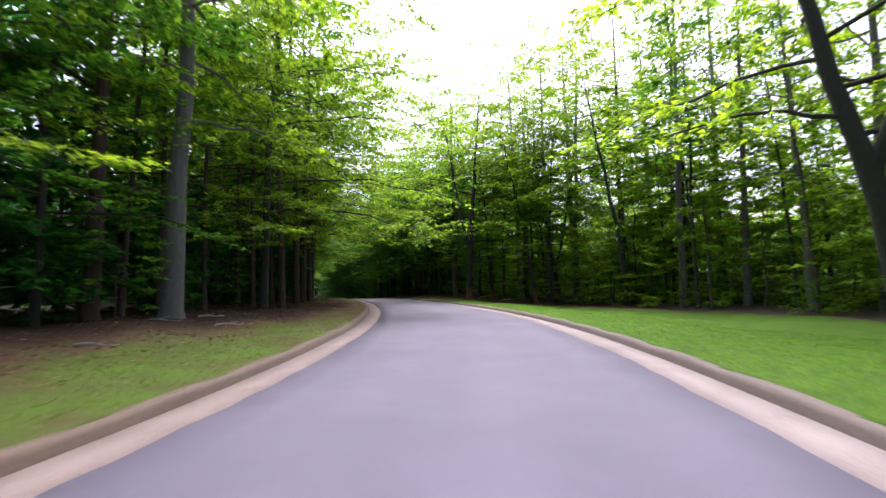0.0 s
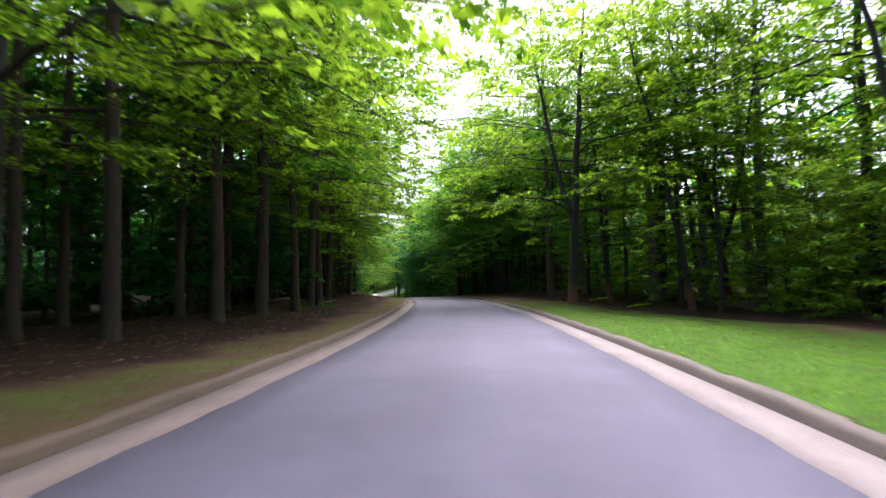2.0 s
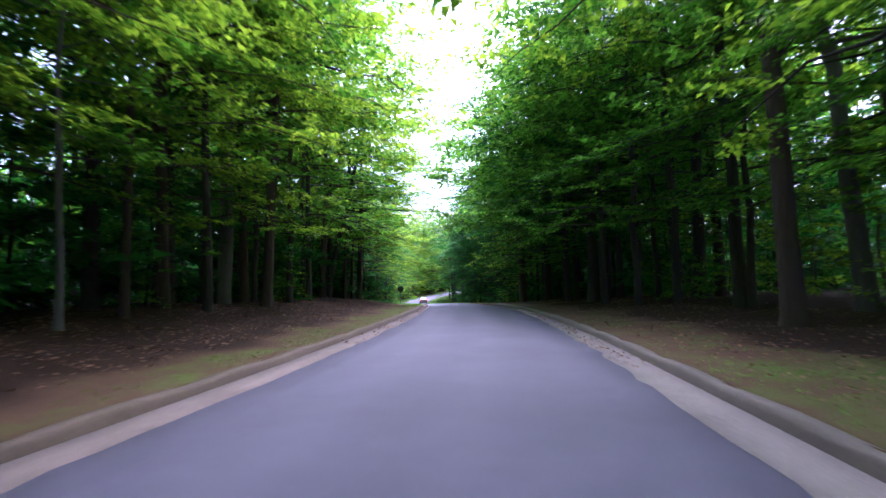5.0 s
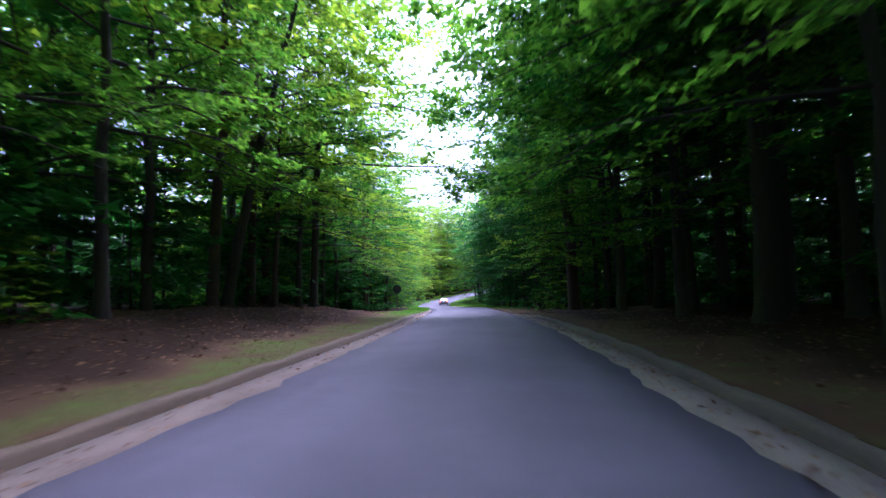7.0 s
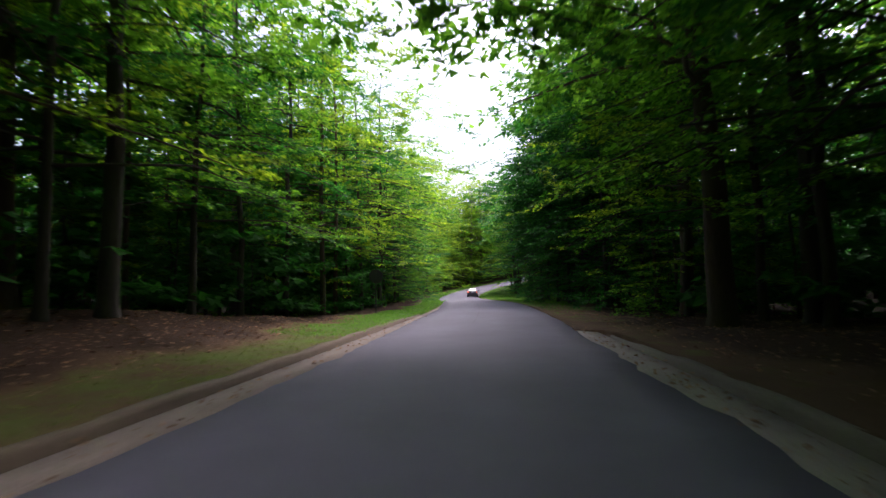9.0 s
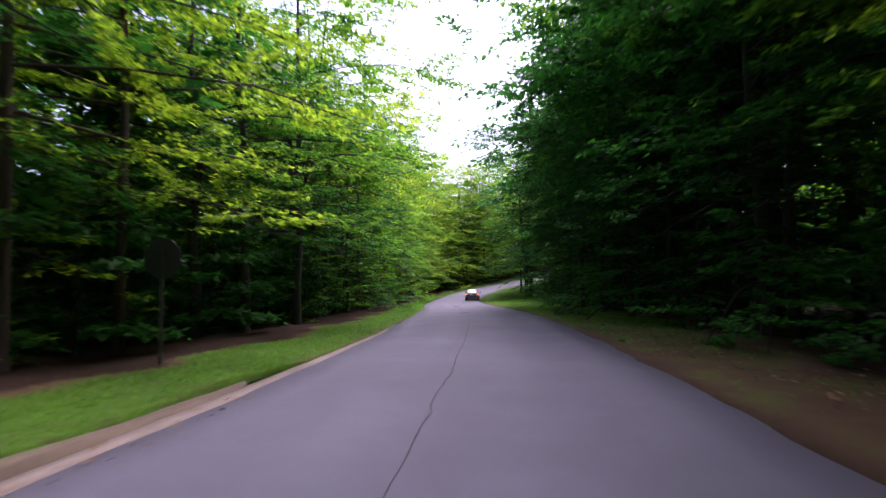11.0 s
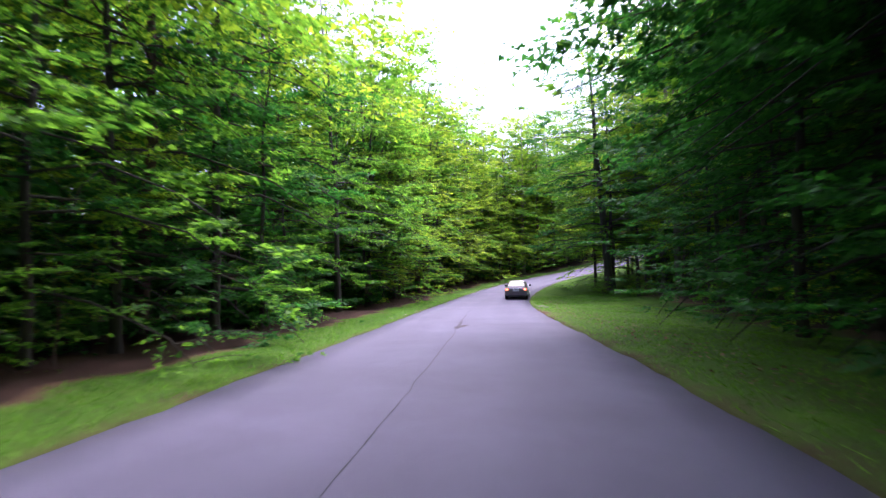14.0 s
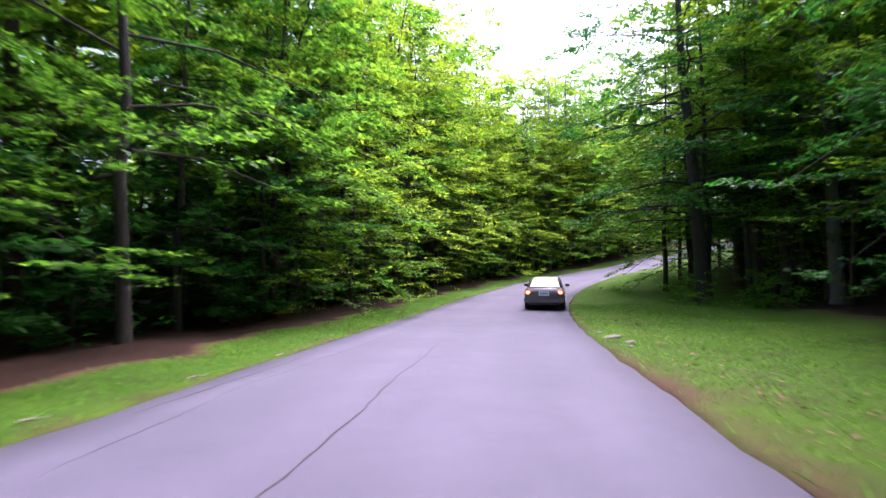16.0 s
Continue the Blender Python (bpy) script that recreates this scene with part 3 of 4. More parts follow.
single(18.5, -9.5, "big tree with a straight bare grey-brown trunk", 101, 27, 0.37, 6.5, 6.5, 22, 4680, 0.33, M_BARK_GREY, M_LEAF_BRIGHT, rise=0.15, lean=0.03, lean_to=0, low=1.0, flat=0.2)
single(28.0, -8.6, "tall maple with bright green boughs reaching over the road", 140, 26, 0.22, 4.5, 8.8, 32, 15000, 0.25, M_BARK_DARK, M_LEAF_BRIGHT, rise=0.3, lean=0.05, lean_to=0, low=1.0, flat=0.2)
single(20.5, -12.1, "slim tree with a bare brown trunk", 102, 20, 0.13, 7, 3, 20, 2700, 0.34, M_BARK_BROWN, M_LEAF_MID, lean=0.05, lean_to=40)
single(17.0, 15.2, "big dark tree leaning over the lawn with long bare limbs", 103, 22, 0.46, 6.5, 7.5, 20, 4680, 0.34, M_BARK_DARK, M_LEAF_BRIGHT, rise=0.5, lean=0.24, lean_to=left_of(16), fork=5.0, low=1.0)
single(37.5, 16.1, "slender leaning tree with a thin dark trunk", 104, 21, 0.19, 9, 3.2, 18, 2340, 0.34, M_BARK_DARK, M_LEAF_BRIGHT, lean=0.16, lean_to=left_of(37))
single(43.4, 25.7, "slender leaning tree with a thin dark trunk", 105, 20, 0.17, 9, 3.0, 18, 2340, 0.34, M_BARK_DARK, M_LEAF_BRIGHT, lean=0.14, lean_to=left_of(37))
single(40.0, -8.0, "straight tree with a reddish-brown trunk", 106, 23, 0.26, 6, 5.5, 22, 4680, 0.33, M_BARK_BROWN, M_LEAF_MID, rise=0.2, low=1.0, flat=0.2)
single(42.5, -14.9, "straight tree with a reddish-brown trunk", 107, 23, 0.24, 8, 5, 20, 2700, 0.38, M_BARK_BROWN, M_LEAF_MID)
single(50.0, 16.0, "leaning tree with a red-brown base", 108, 19, 0.24, 6, 4.5, 22, 4680, 0.32, M_BARK_FOOT, M_LEAF_BRIGHT, lean=0.14, lean_to=left_of(47), fork=3.0)
single(48.0, 12.8, "leaning tree with a red-brown base", 109, 19, 0.2, 6.5, 4.2, 20, 4320, 0.32, M_BARK_FOOT, M_LEAF_BRIGHT, lean=0.17, lean_to=left_of(47))
single(55.0, 17.1, "leaning tree with a red-brown base", 110, 19, 0.19, 6, 4, 20, 4320, 0.32, M_BARK_FOOT, M_LEAF_MID, lean=0.1, lean_to=left_of(47))
single(52.5, 7.5, "dark forked tree with red-brown foot and limbs arching over the road", 111, 24, 0.31, 4.2, 10.0, 32, 19000, 0.25, M_BARK_FOOT, M_LEAF_BRIGHT, rise=0.45, lean=0.07, lean_to=left_of(52) + 180, fork=5.2, low=1.0, flat=0.22)
single(56.0, 11.1, "dark tree with a bent trunk and a red-brown foot", 112, 18, 0.2, 5, 4.5, 20, 4680, 0.32, M_BARK_FOOT, M_LEAF_MID, lean=0.06, lean_to=left_of(52))
single(64.0, 12.0, "grey smooth-barked tree leaning a little", 113, 26, 0.29, 8, 5.5, 24, 4500, 0.28, M_BARK_GREY, M_LEAF_MID, lean=0.1, lean_to=left_of(52))
single(58.0, -8.9, "thin tree with a pale grey trunk", 114, 15, 0.1, 4, 3.2, 20, 3960, 0.28, M_BARK_GREY, M_LEAF_MID, flat=0.2)
single(64.5, -8.9, "straight tree with a dark trunk", 115, 20, 0.16, 4.5, 4.2, 24, 5760, 0.31, M_BARK_DARK, M_LEAF_MID, flat=0.2)
single(60.0, -15.1, "straight tree with a brown trunk", 116, 22, 0.2, 6, 4.5, 20, 2700, 0.38, M_BARK_BROWN, M_LEAF_MID)
single(80.5, 7.9, "big straight tree with a dark trunk", 117, 25, 0.36, 6.5, 6.5, 22, 4680, 0.33, M_BARK_DARK, M_LEAF_SHADED, rise=0.2, low=1.0, lean=0.02)
single(89.0, 9.5, "dark tree leaning towards the road", 118, 20, 0.19, 5, 5, 24, 6480, 0.31, M_BARK_DARK, M_LEAF_SHADED, lean=0.12, lean_to=left_of(89), rise=0.25)
single(88.0, -10.4, "dark tree with a curved leaning trunk", 119, 19, 0.24, 5, 5.5, 24, 8280, 0.3, M_BARK_DARK, M_LEAF_BRIGHT, lean=0.22, lean_to=left_of(88) + 180, rise=0.3, low=1.0)
single(101.0, 7.0, "big tree with a thick red-brown trunk", 120, 23, 0.4, 5.5, 7.0, 24, 6480, 0.31, M_BARK_BROWN, M_LEAF_MID, lean=0.05, lean_to=left_of(98), rise=0.35, low=1.0)
single(131.0, -9.4, "forked tree with a dark trunk", 121, 19, 0.2, 4.2, 4.8, 28, 9360, 0.29, M_BARK_DARK, M_LEAF_MID, fork=4.6, rise=0.45)
single(167.5, -10.9, "dark tree with a curved leaning trunk", 122, 14, 0.17, 3.5, 4.5, 24, 7560, 0.28, M_BARK_DARK, M_LEAF_MID, lean=0.3, lean_to=left_of(160) + 170)
single(160.0, -12.0, "straight tree with a grey-brown trunk", 123, 22, 0.25, 6, 4.5, 24, 4680, 0.36, M_BARK_BROWN, M_LEAF_BRIGHT)
single(161.5, -12.3, "straight tree with a grey-brown trunk", 124, 21, 0.2, 6.5, 4, 22, 3960, 0.36, M_BARK_BROWN, M_LEAF_BRIGHT)
single(176.0, 9.1, "tall dark tree with spreading bare upper limbs", 125, 23, 0.34, 4.0, 6.5, 44, 16000, 0.22, M_BARK_DARK, M_LEAF_SHADED, lean=0.05, lean_to=left_of(180), rise=0.35, low=1.0, flat=0.22)
for place in ((178.5, -9.5), (184.0, -9.5), (182.0, -11.5)):
    single(*place, "tall thin tree with upright stems and sparse yellow-green leaves", 130 + int(place[0]), 24, 0.17, 8, 3.4, 22, 1980, 0.34, M_BARK_BROWN, M_LEAF_BRIGHT, rise=1.3, fork=6.0)


def edge_of(s, side):
    """Where the trees begin, metres from the centre line."""
    if side < 0:
        return float(np.interp(s, (-40, 10, 40, 60, 95, 108, 130, 150, 270), (11.0, 10.0, 8.8, 9.3, 9.5, 7.7, 7.5, 7.6, 7.6)))
    return float(np.interp(s, (-40, 0, 22, 36, 58, 70, 100, 112, 138, 150, 172, 270), (18, 17, 17, 15, 12.0, 8.6, 7.2, 7.4, 8.6, 11.5, 13, 9.5)))


def free(s, d, room=1.6):
    return all(math.hypot(s - a, d - b) > room for a, b in SINGLE)


far_trees = []


def fill_woods():
    rng = random.Random(7)
    # woodland edge: leafy trees in a broken row, with taller ones between
    for side in (-1, 1):
        s = -16.0
        while s < 230:
            first = edge_of(s, side)
            # leaf tones follow light too: bright kinds where sunlit, dark where shaded
            if side < 0:
                kinds = [HIGH[0], HIGH[1], HIGH[0]] if s < 58 else [HIGH[0], HIGH[1], HIGH[1]] if s < 96 else [HIGH[1], HIGH[2]] if s < 109 else [HIGH[0], HIGH[0], HIGH[1]] if s < 123 else [HIGH[2], HIGH[1], EDGE[1]] if s < 139 else [EDGE[1], EDGE[2], HIGH[1], EDGE[1]] if s < 168 else [EDGE[0], EDGE[3]]
            else:
                kinds = [THICKET[2], EDGE[3], TALL[4], TALL[1], HIGH[0]] if s < 58 else [HIGH[0], HIGH[1]] if s < 72 else [HIGH[2], HIGH[1], HIGH[1]] if s < 104 else [EDGE[1], EDGE[3], HIGH[1]] if s < 114 else [EDGE[2], EDGE[2], HIGH[2]] if s < 148 else [EDGE[2], HIGH[1], EDGE[2]] if s < 163 else [HIGH[0], TALL[4], TALL[3], HIGH[1]] if s < 185 else [EDGE[1], EDGE[3], HIGH[1]]
            d = side * (first + (rng.uniform(0.2, 4.0) if s < 60 else rng.uniform(0.2, 1.8)))
            if free(s, d):
                plant(rng.choice(kinds), s, d, rng.uniform(0, 360), rng.uniform(0.8, 1.12))
            for back in (rng.uniform(0.8, 3.5), rng.uniform(4.0, 7.5)):
                d = side * (first + back)
                over = rng.random() < (0.45 if side > 0 and 76 < s < 148 else 0.15 if 76 < s < 102 else 0.3 if 45 < s < 77 else 0.0)
                thin = side > 0 and s < 80
                if free(s + 1.5, d) and (rng.random() < (0.9 if thin and s < 46 else 0.2 if thin else 0.45 if s < 70 else 0.5 if s < 105 else 0.8) if back > 4 else (s < 100 or s > 166 or side > 0) and rng.random() < (0.45 if s < 105 else 0.9)):
                    plant(CANOPY[1] if over and side > 0 and s > 76 else rng.choice((TALL[1], TALL[4], TALL[3], TALL[4]) if thin and s < 46 else (TALL[1], TALL[4], TALL[4]) if thin else CANOPY if over else [TALL[2], EDGE[2], TALL[0]] if 118 < s < (150 if side > 0 else 139) else EDGE[:2] + EDGE[3:] + TALL[:2] if s > 100 and back > 4 else TALL), s + 1.5, d, rng.uniform(0, 360), rng.uniform(0.95, 1.2))
            bushy = (side < 0 and s > 100) or (side > 0 and s > 104)
            if rng.random() < (0.15 if bushy and s < 140 else 0.25 if bushy else 0.25):
                plant(rng.choice(LOW), s + rng.uniform(0, 2), side * (first + rng.uniform(0.2, 2.0)), rng.uniform(0, 360), rng.uniform(0.7, 1.15))
            s += rng.uniform(3.0, 4.6)
    for s0, s1, side, ds in ((167, 236, -1, (8.5, 11.5, 15, 19)), (186, 240, 1, (9.5, 13, 17))):
        for k, d in enumerate(ds):
            s = s0 + k
            while s < s1:
                q = side * (d + rng.uniform(-1, 1))
                if free(s, q):
                    plant(rng.choice((EDGE[0], EDGE[1], EDGE[3]) if k == 0 else (HIGH[0], TALL[1], TALL[0], CANOPY[0])), s, q, rng.uniform(0, 360), rng.uniform(0.9, 1.2))
                s += rng.uniform(4.5, 6.0)
    # wide crowns that close over the road, the first set added to dim it
    for k, (s, d) in enumerate(((77, -11.5), (87, -10.6), (78, 9.8), (86, 9.4), (94, 9.4), (64, -10.2), (71, -10.4), (92, -11.0), (74, 10.4), (82, 9.2))):
        plant(ARCH[1 if s < 73 or d < 0 else 0], s, d, rng.uniform(0, 360), rng.uniform(0.92, 1.08))
    for s, d in ((47, -7.8), (54, -8.2), (69, -8.6), (138, -10), (146, -10.4), (153, -11.0)):
        plant(ARCH[1], s, d, rng.uniform(0, 360), rng.uniform(0.9, 1.05))
    for s, d in ((113, 10.5), (122, 9.8), (128, 10), (134, 10.4), (140, 11), (147, 12), (131, 9.4), (143, 10.4)):
        plant(ARCH[2 if s < 155 else 0], s, d, rng.uniform(0, 360), rng.uniform(0.9, 1.05))
    # low boughs beside the road where the wood closes in on its inner side
    for s, d in ((118, 7.4), (124, 7.2), (129, 7.3), (134, 7.4), (139, 7.6), (144, 8.0)):
        plant(EDGE[2], s, d, rng.uniform(0, 360), rng.uniform(0.85, 1.0))
    # crowns added to meet overhead and dim the road's darkest stretch
    for k, (s, d) in enumerate(((97, -9.2), (91, 8.8), (100, 9.0))):
        plant(ARCH[0], s, d, rng.uniform(0, 360), rng.uniform(0.98, 1.1))
    # leafy boughs over the kerb where the wood comes close
    for s, d in ((31, -8.2), (36, -8.0), (44, -7.8), (50, -8.0), (71, 7.4), (75, 7.0), (60, 12.5), (84.5, 7.2), (91.5, 7.2), (95.5, 8.4), (186, 9.5), (178, 11.5), (177, 9.5), (184, 8.0)):
        if free(s, d, 0.9):
            plant(HIGH[0] if d < 0 else HIGH[2] if 80 < s < 94 else HIGH[1], s, d, rng.uniform(0, 360), rng.uniform(1.2, 1.35) if d < 0 and s < 52 else rng.uniform(0.9, 1.1))
    # tall bright trees on the outside of the first bend
    for k, (s, d) in enumerate(((61.5, 8.4), (67, 9.8), (73, 11.0), (76, 13.5), (57, 15.5), (50, 18), (54, 20), (44, 19.5), (46, 24), (61, 17), (37, 21), (40, 26))):
        plant((ARCH[1], CANOPY[0], CANOPY[0])[k % 3] if s > 60 else (TALL[1], CANOPY[0], TALL[1])[k % 3], s, d, rng.uniform(0, 360), rng.uniform(1.05, 1.25))
    # thicket behind the edge, leaf colour darkened for shade except on the open side
    for side in (-1, 1):
        s = -14.0
        while s < 228:
            first = edge_of(s, side)
            airy = side > 0 and s < 82
            near = s > 104
            d = side * (first + (rng.uniform(3.8, 7.0) if near else rng.uniform(3.0, 5.6)))
            if free(s, d):
                if side > 0 and 28 < s < 66:
                    for k in (0, 1):
                        plant(THICKET[2], s + 1.2 * k, d + rng.uniform(2.5, 8), rng.uniform(0, 360), rng.uniform(0.8, 1.2))
                if side > 0 and s < 50:
                    plant(THICKET[2], s + 1, d + rng.uniform(4, 7), rng.uniform(0, 360), rng.uniform(0.9, 1.2))
                plant(THICKET[2] if airy and s < 76 else THICKET[0] if 55 < s < 106 else rng.choice(THICKET[:2]), s, d, rng.uniform(0, 360), rng.uniform(0.8, 1.15))
            s += rng.uniform(2.4, 3.5) * (1.5 if side > 0 and s > 148 else 1)
    s = 103.0
    while s < 200:
        d = -(edge_of(s, -1) + rng.uniform(1.8, 3.6))
        if free(s, d, 1.0):
            plant(THICKET[0], s, d, rng.uniform(0, 360), rng.uniform(0.55, 0.85))
        s += rng.uniform(2.6, 3.6)
    # light undergrowth behind the lawn
    for k in range(44):
        s = -4 + k * 1.5
        plant(THICKET[2], s, edge_of(s, 1) + rng.uniform(4.0, 18.0), rng.uniform(0, 360), rng.uniform(1.1, 1.7))
    # deeper woods: single trees first, then those too far in to tell apart
    x = -125.0
    while x < 75:
        y = -60.0
        while y < 275:
            px, py = x + rng.uniform(-2.5, 2.5), y + rng.uniform(-2.5, 2.5)
            y += 5.0
            s, d = (float(q[0]) for q in road_coords([px], [py]))
            side = -1 if d < 0 else 1
            depth = abs(d) - edge_of(s, side)
            airy = side > 0 and s < 70
            if depth < 5.5 or depth > 38 or s < -18 or s > 245 or not free(s, d) or rng.random() < (0.5 if airy and s > 46 else 0.0):
                continue
            kind = rng.choice([DEEP[3], DEEP[4], DEEP[3], DEEP[4]] if airy else [DEEP[2], DEEP[4], DEEP[2], DEEP[0], DEEP[1], DEEP[3]])
            if depth < 11:
                plant(kind, s, d, rng.uniform(0, 360), rng.uniform(0.85, 1.15))
            else:
                p = stand(s, d)
                far_trees.append((DEEP.index(kind), p, rng.uniform(0, 6.28), rng.uniform(0.85, 1.15)))
        x += 5.0
    # shrubs beside the forked tree and under the edge
    for s0, d0, spread, n in ((61, 13.5, 3.5, 9), (47, -7.6, 1.6, 4), (108, 8, 3, 4), (176, 10, 4, 7), (4, -11.5, 2.5, 6), (152, 11.5, 4, 6)):
        for k in range(n):
            plant(LOW[2], s0 + rng.uniform(-spread, spread), d0 + rng.uniform(-spread, spread) * 0.5, rng.uniform(0, 360), rng.uniform(0.35, 0.9) if d0 != -7.6 else rng.uniform(0.2, 0.3))


fill_woods()


def join_far_trees():
    """The trees deep in the woods, joined: their stems and their foliage."""
    for name, child, label in (("deep_wood_stems", "trunk", "dark stems deep in the woods"), ("deep_wood_foliage", "crown", "shaded foliage deep in the woods")):
        verts, faces, slots, mats, base = [], [], [], [], 0
        for k, proto in enumerate(DEEP):
            me = [c for c in proto.children if c.name.startswith(child)][0].data
            co = np.empty(len(me.vertices) * 3)
            me.vertices.foreach_get("co", co)
            co = co.reshape(-1, 3)
            polys = [tuple(q.vertices) for q in me.polygons]
            if me.materials[0] not in mats:
                mats.append(me.materials[0])
            slot = mats.index(me.materials[0])
            for kind, p, a, scale in far_trees:
                if kind != k:
                    continue
                m = np.array([[math.cos(a), math.sin(a), 0], [-math.sin(a), math.cos(a), 0], [0, 0, 1]])
                verts.append(co @ m * scale + np.array(p) - np.array((0, 0, 0.05)))
                faces += [tuple(v + base for v in q) for q in polys]
                slots += [slot] * len(polys)
                base += len(co)
        me = mesh_of(name, np.concatenate(verts).tolist(), faces, mats, slots)
        tagged(new(name, me), label, "woods", kind="stuff")


join_far_trees()


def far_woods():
    """Undergrowth further off, too far to tell apart, darkened for shade off the open side."""
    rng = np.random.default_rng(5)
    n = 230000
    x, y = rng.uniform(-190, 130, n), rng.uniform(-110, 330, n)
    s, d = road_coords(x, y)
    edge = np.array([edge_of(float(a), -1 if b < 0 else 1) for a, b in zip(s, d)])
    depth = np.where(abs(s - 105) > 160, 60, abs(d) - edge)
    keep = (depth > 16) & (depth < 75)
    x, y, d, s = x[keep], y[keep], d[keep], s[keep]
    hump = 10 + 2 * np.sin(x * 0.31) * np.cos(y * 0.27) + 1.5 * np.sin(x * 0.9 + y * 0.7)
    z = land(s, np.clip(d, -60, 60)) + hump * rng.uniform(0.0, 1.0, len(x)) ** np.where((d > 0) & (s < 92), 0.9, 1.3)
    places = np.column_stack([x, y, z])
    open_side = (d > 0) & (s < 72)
    for here, leaf, label in ((~open_side, M_LEAF_SHADED, "dense green undergrowth deep in the woods, darkened for shade"), (open_side, M_LEAF_MID, "light green undergrowth in the open part of the woods")):
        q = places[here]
        me = leaf_mesh("distant_woods", q, rng.normal(0, 1, (len(q), 3)), 1.9 if leaf is M_LEAF_SHADED else 1.4, rng, leaf, tilt=0.9, simple=True)
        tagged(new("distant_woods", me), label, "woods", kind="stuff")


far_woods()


# ---- the car ahead, on the road at the start of the bend ----
def ring_loft(bm, rings):
    rows = [[bm.verts.new(p) for p in ring] for ring in rings]
    n = len(rows[0])
    for a, b in zip(rows, rows[1:]):
        for k in range(n):
            bm.faces.new((a[k], a[(k + 1) % n], b[(k + 1) % n], b[k]))
    bm.faces.new(rows[0][::-1])
    bm.faces.new(rows[-1])
    bmesh.ops.recalc_face_normals(bm, faces=bm.faces)
    for f in bm.faces:
        f.smooth = True


def power(v, e):
    return math.copysign(abs(v) ** e, v)


def box(size, at, bevel=0.02, m=None):
    bm = bmesh.new()
    bmesh.ops.create_cube(bm, size=1.0, matrix=Matrix.Translation(at) @ (m or Matrix()) @ Matrix.Diagonal((*size, 1)))
    bmesh.ops.bevel(bm, geom=bm.edges[:], offset=bevel, segments=2, affect="EDGES")
    return bm


def disc(radius, width, at, axis="X", segs=28, bevel=0.02):
    bm = bmesh.new()
    turn_m = Matrix.Rotation(radians(90), 4, "Y") if axis == "X" else Matrix.Rotation(radians(90), 4, "X")
    bmesh.ops.create_cone(bm, cap_ends=True, segments=segs, radius1=radius, radius2=radius, depth=width, matrix=Matrix.Translation(at) @ turn_m)
    rims = [e for e in bm.edges if len(e.link_faces) == 2 and any(len(f.verts) > 4 for f in e.link_faces)]
    bmesh.ops.bevel(bm, geom=rims, offset=bevel, segments=2, affect="EDGES")
    return bm


def pane(corners, thick, material_bm=None):
    bm = bmesh.new()
    c = [Vector(p) for p in corners]
    nrm = (c[1] - c[0]).cross(c[2] - c[0]).normalized()
    lo = [bm.verts.new(p - nrm * thick) for p in c]
    hi = [bm.verts.new(p + nrm * thick) for p in c]
    bm.faces.new(hi)
    bm.faces.new(lo[::-1])
    for k in range(4):
        bm.faces.new((lo[k], lo[(k + 1) % 4], hi[(k + 1) % 4], hi[k]))
    bmesh.ops.recalc_face_normals(bm, faces=bm.faces)
    bmesh.ops.bevel(bm, geom=bm.edges[:], offset=thick * 0.7, segments=1, affect="EDGES")
    return bm


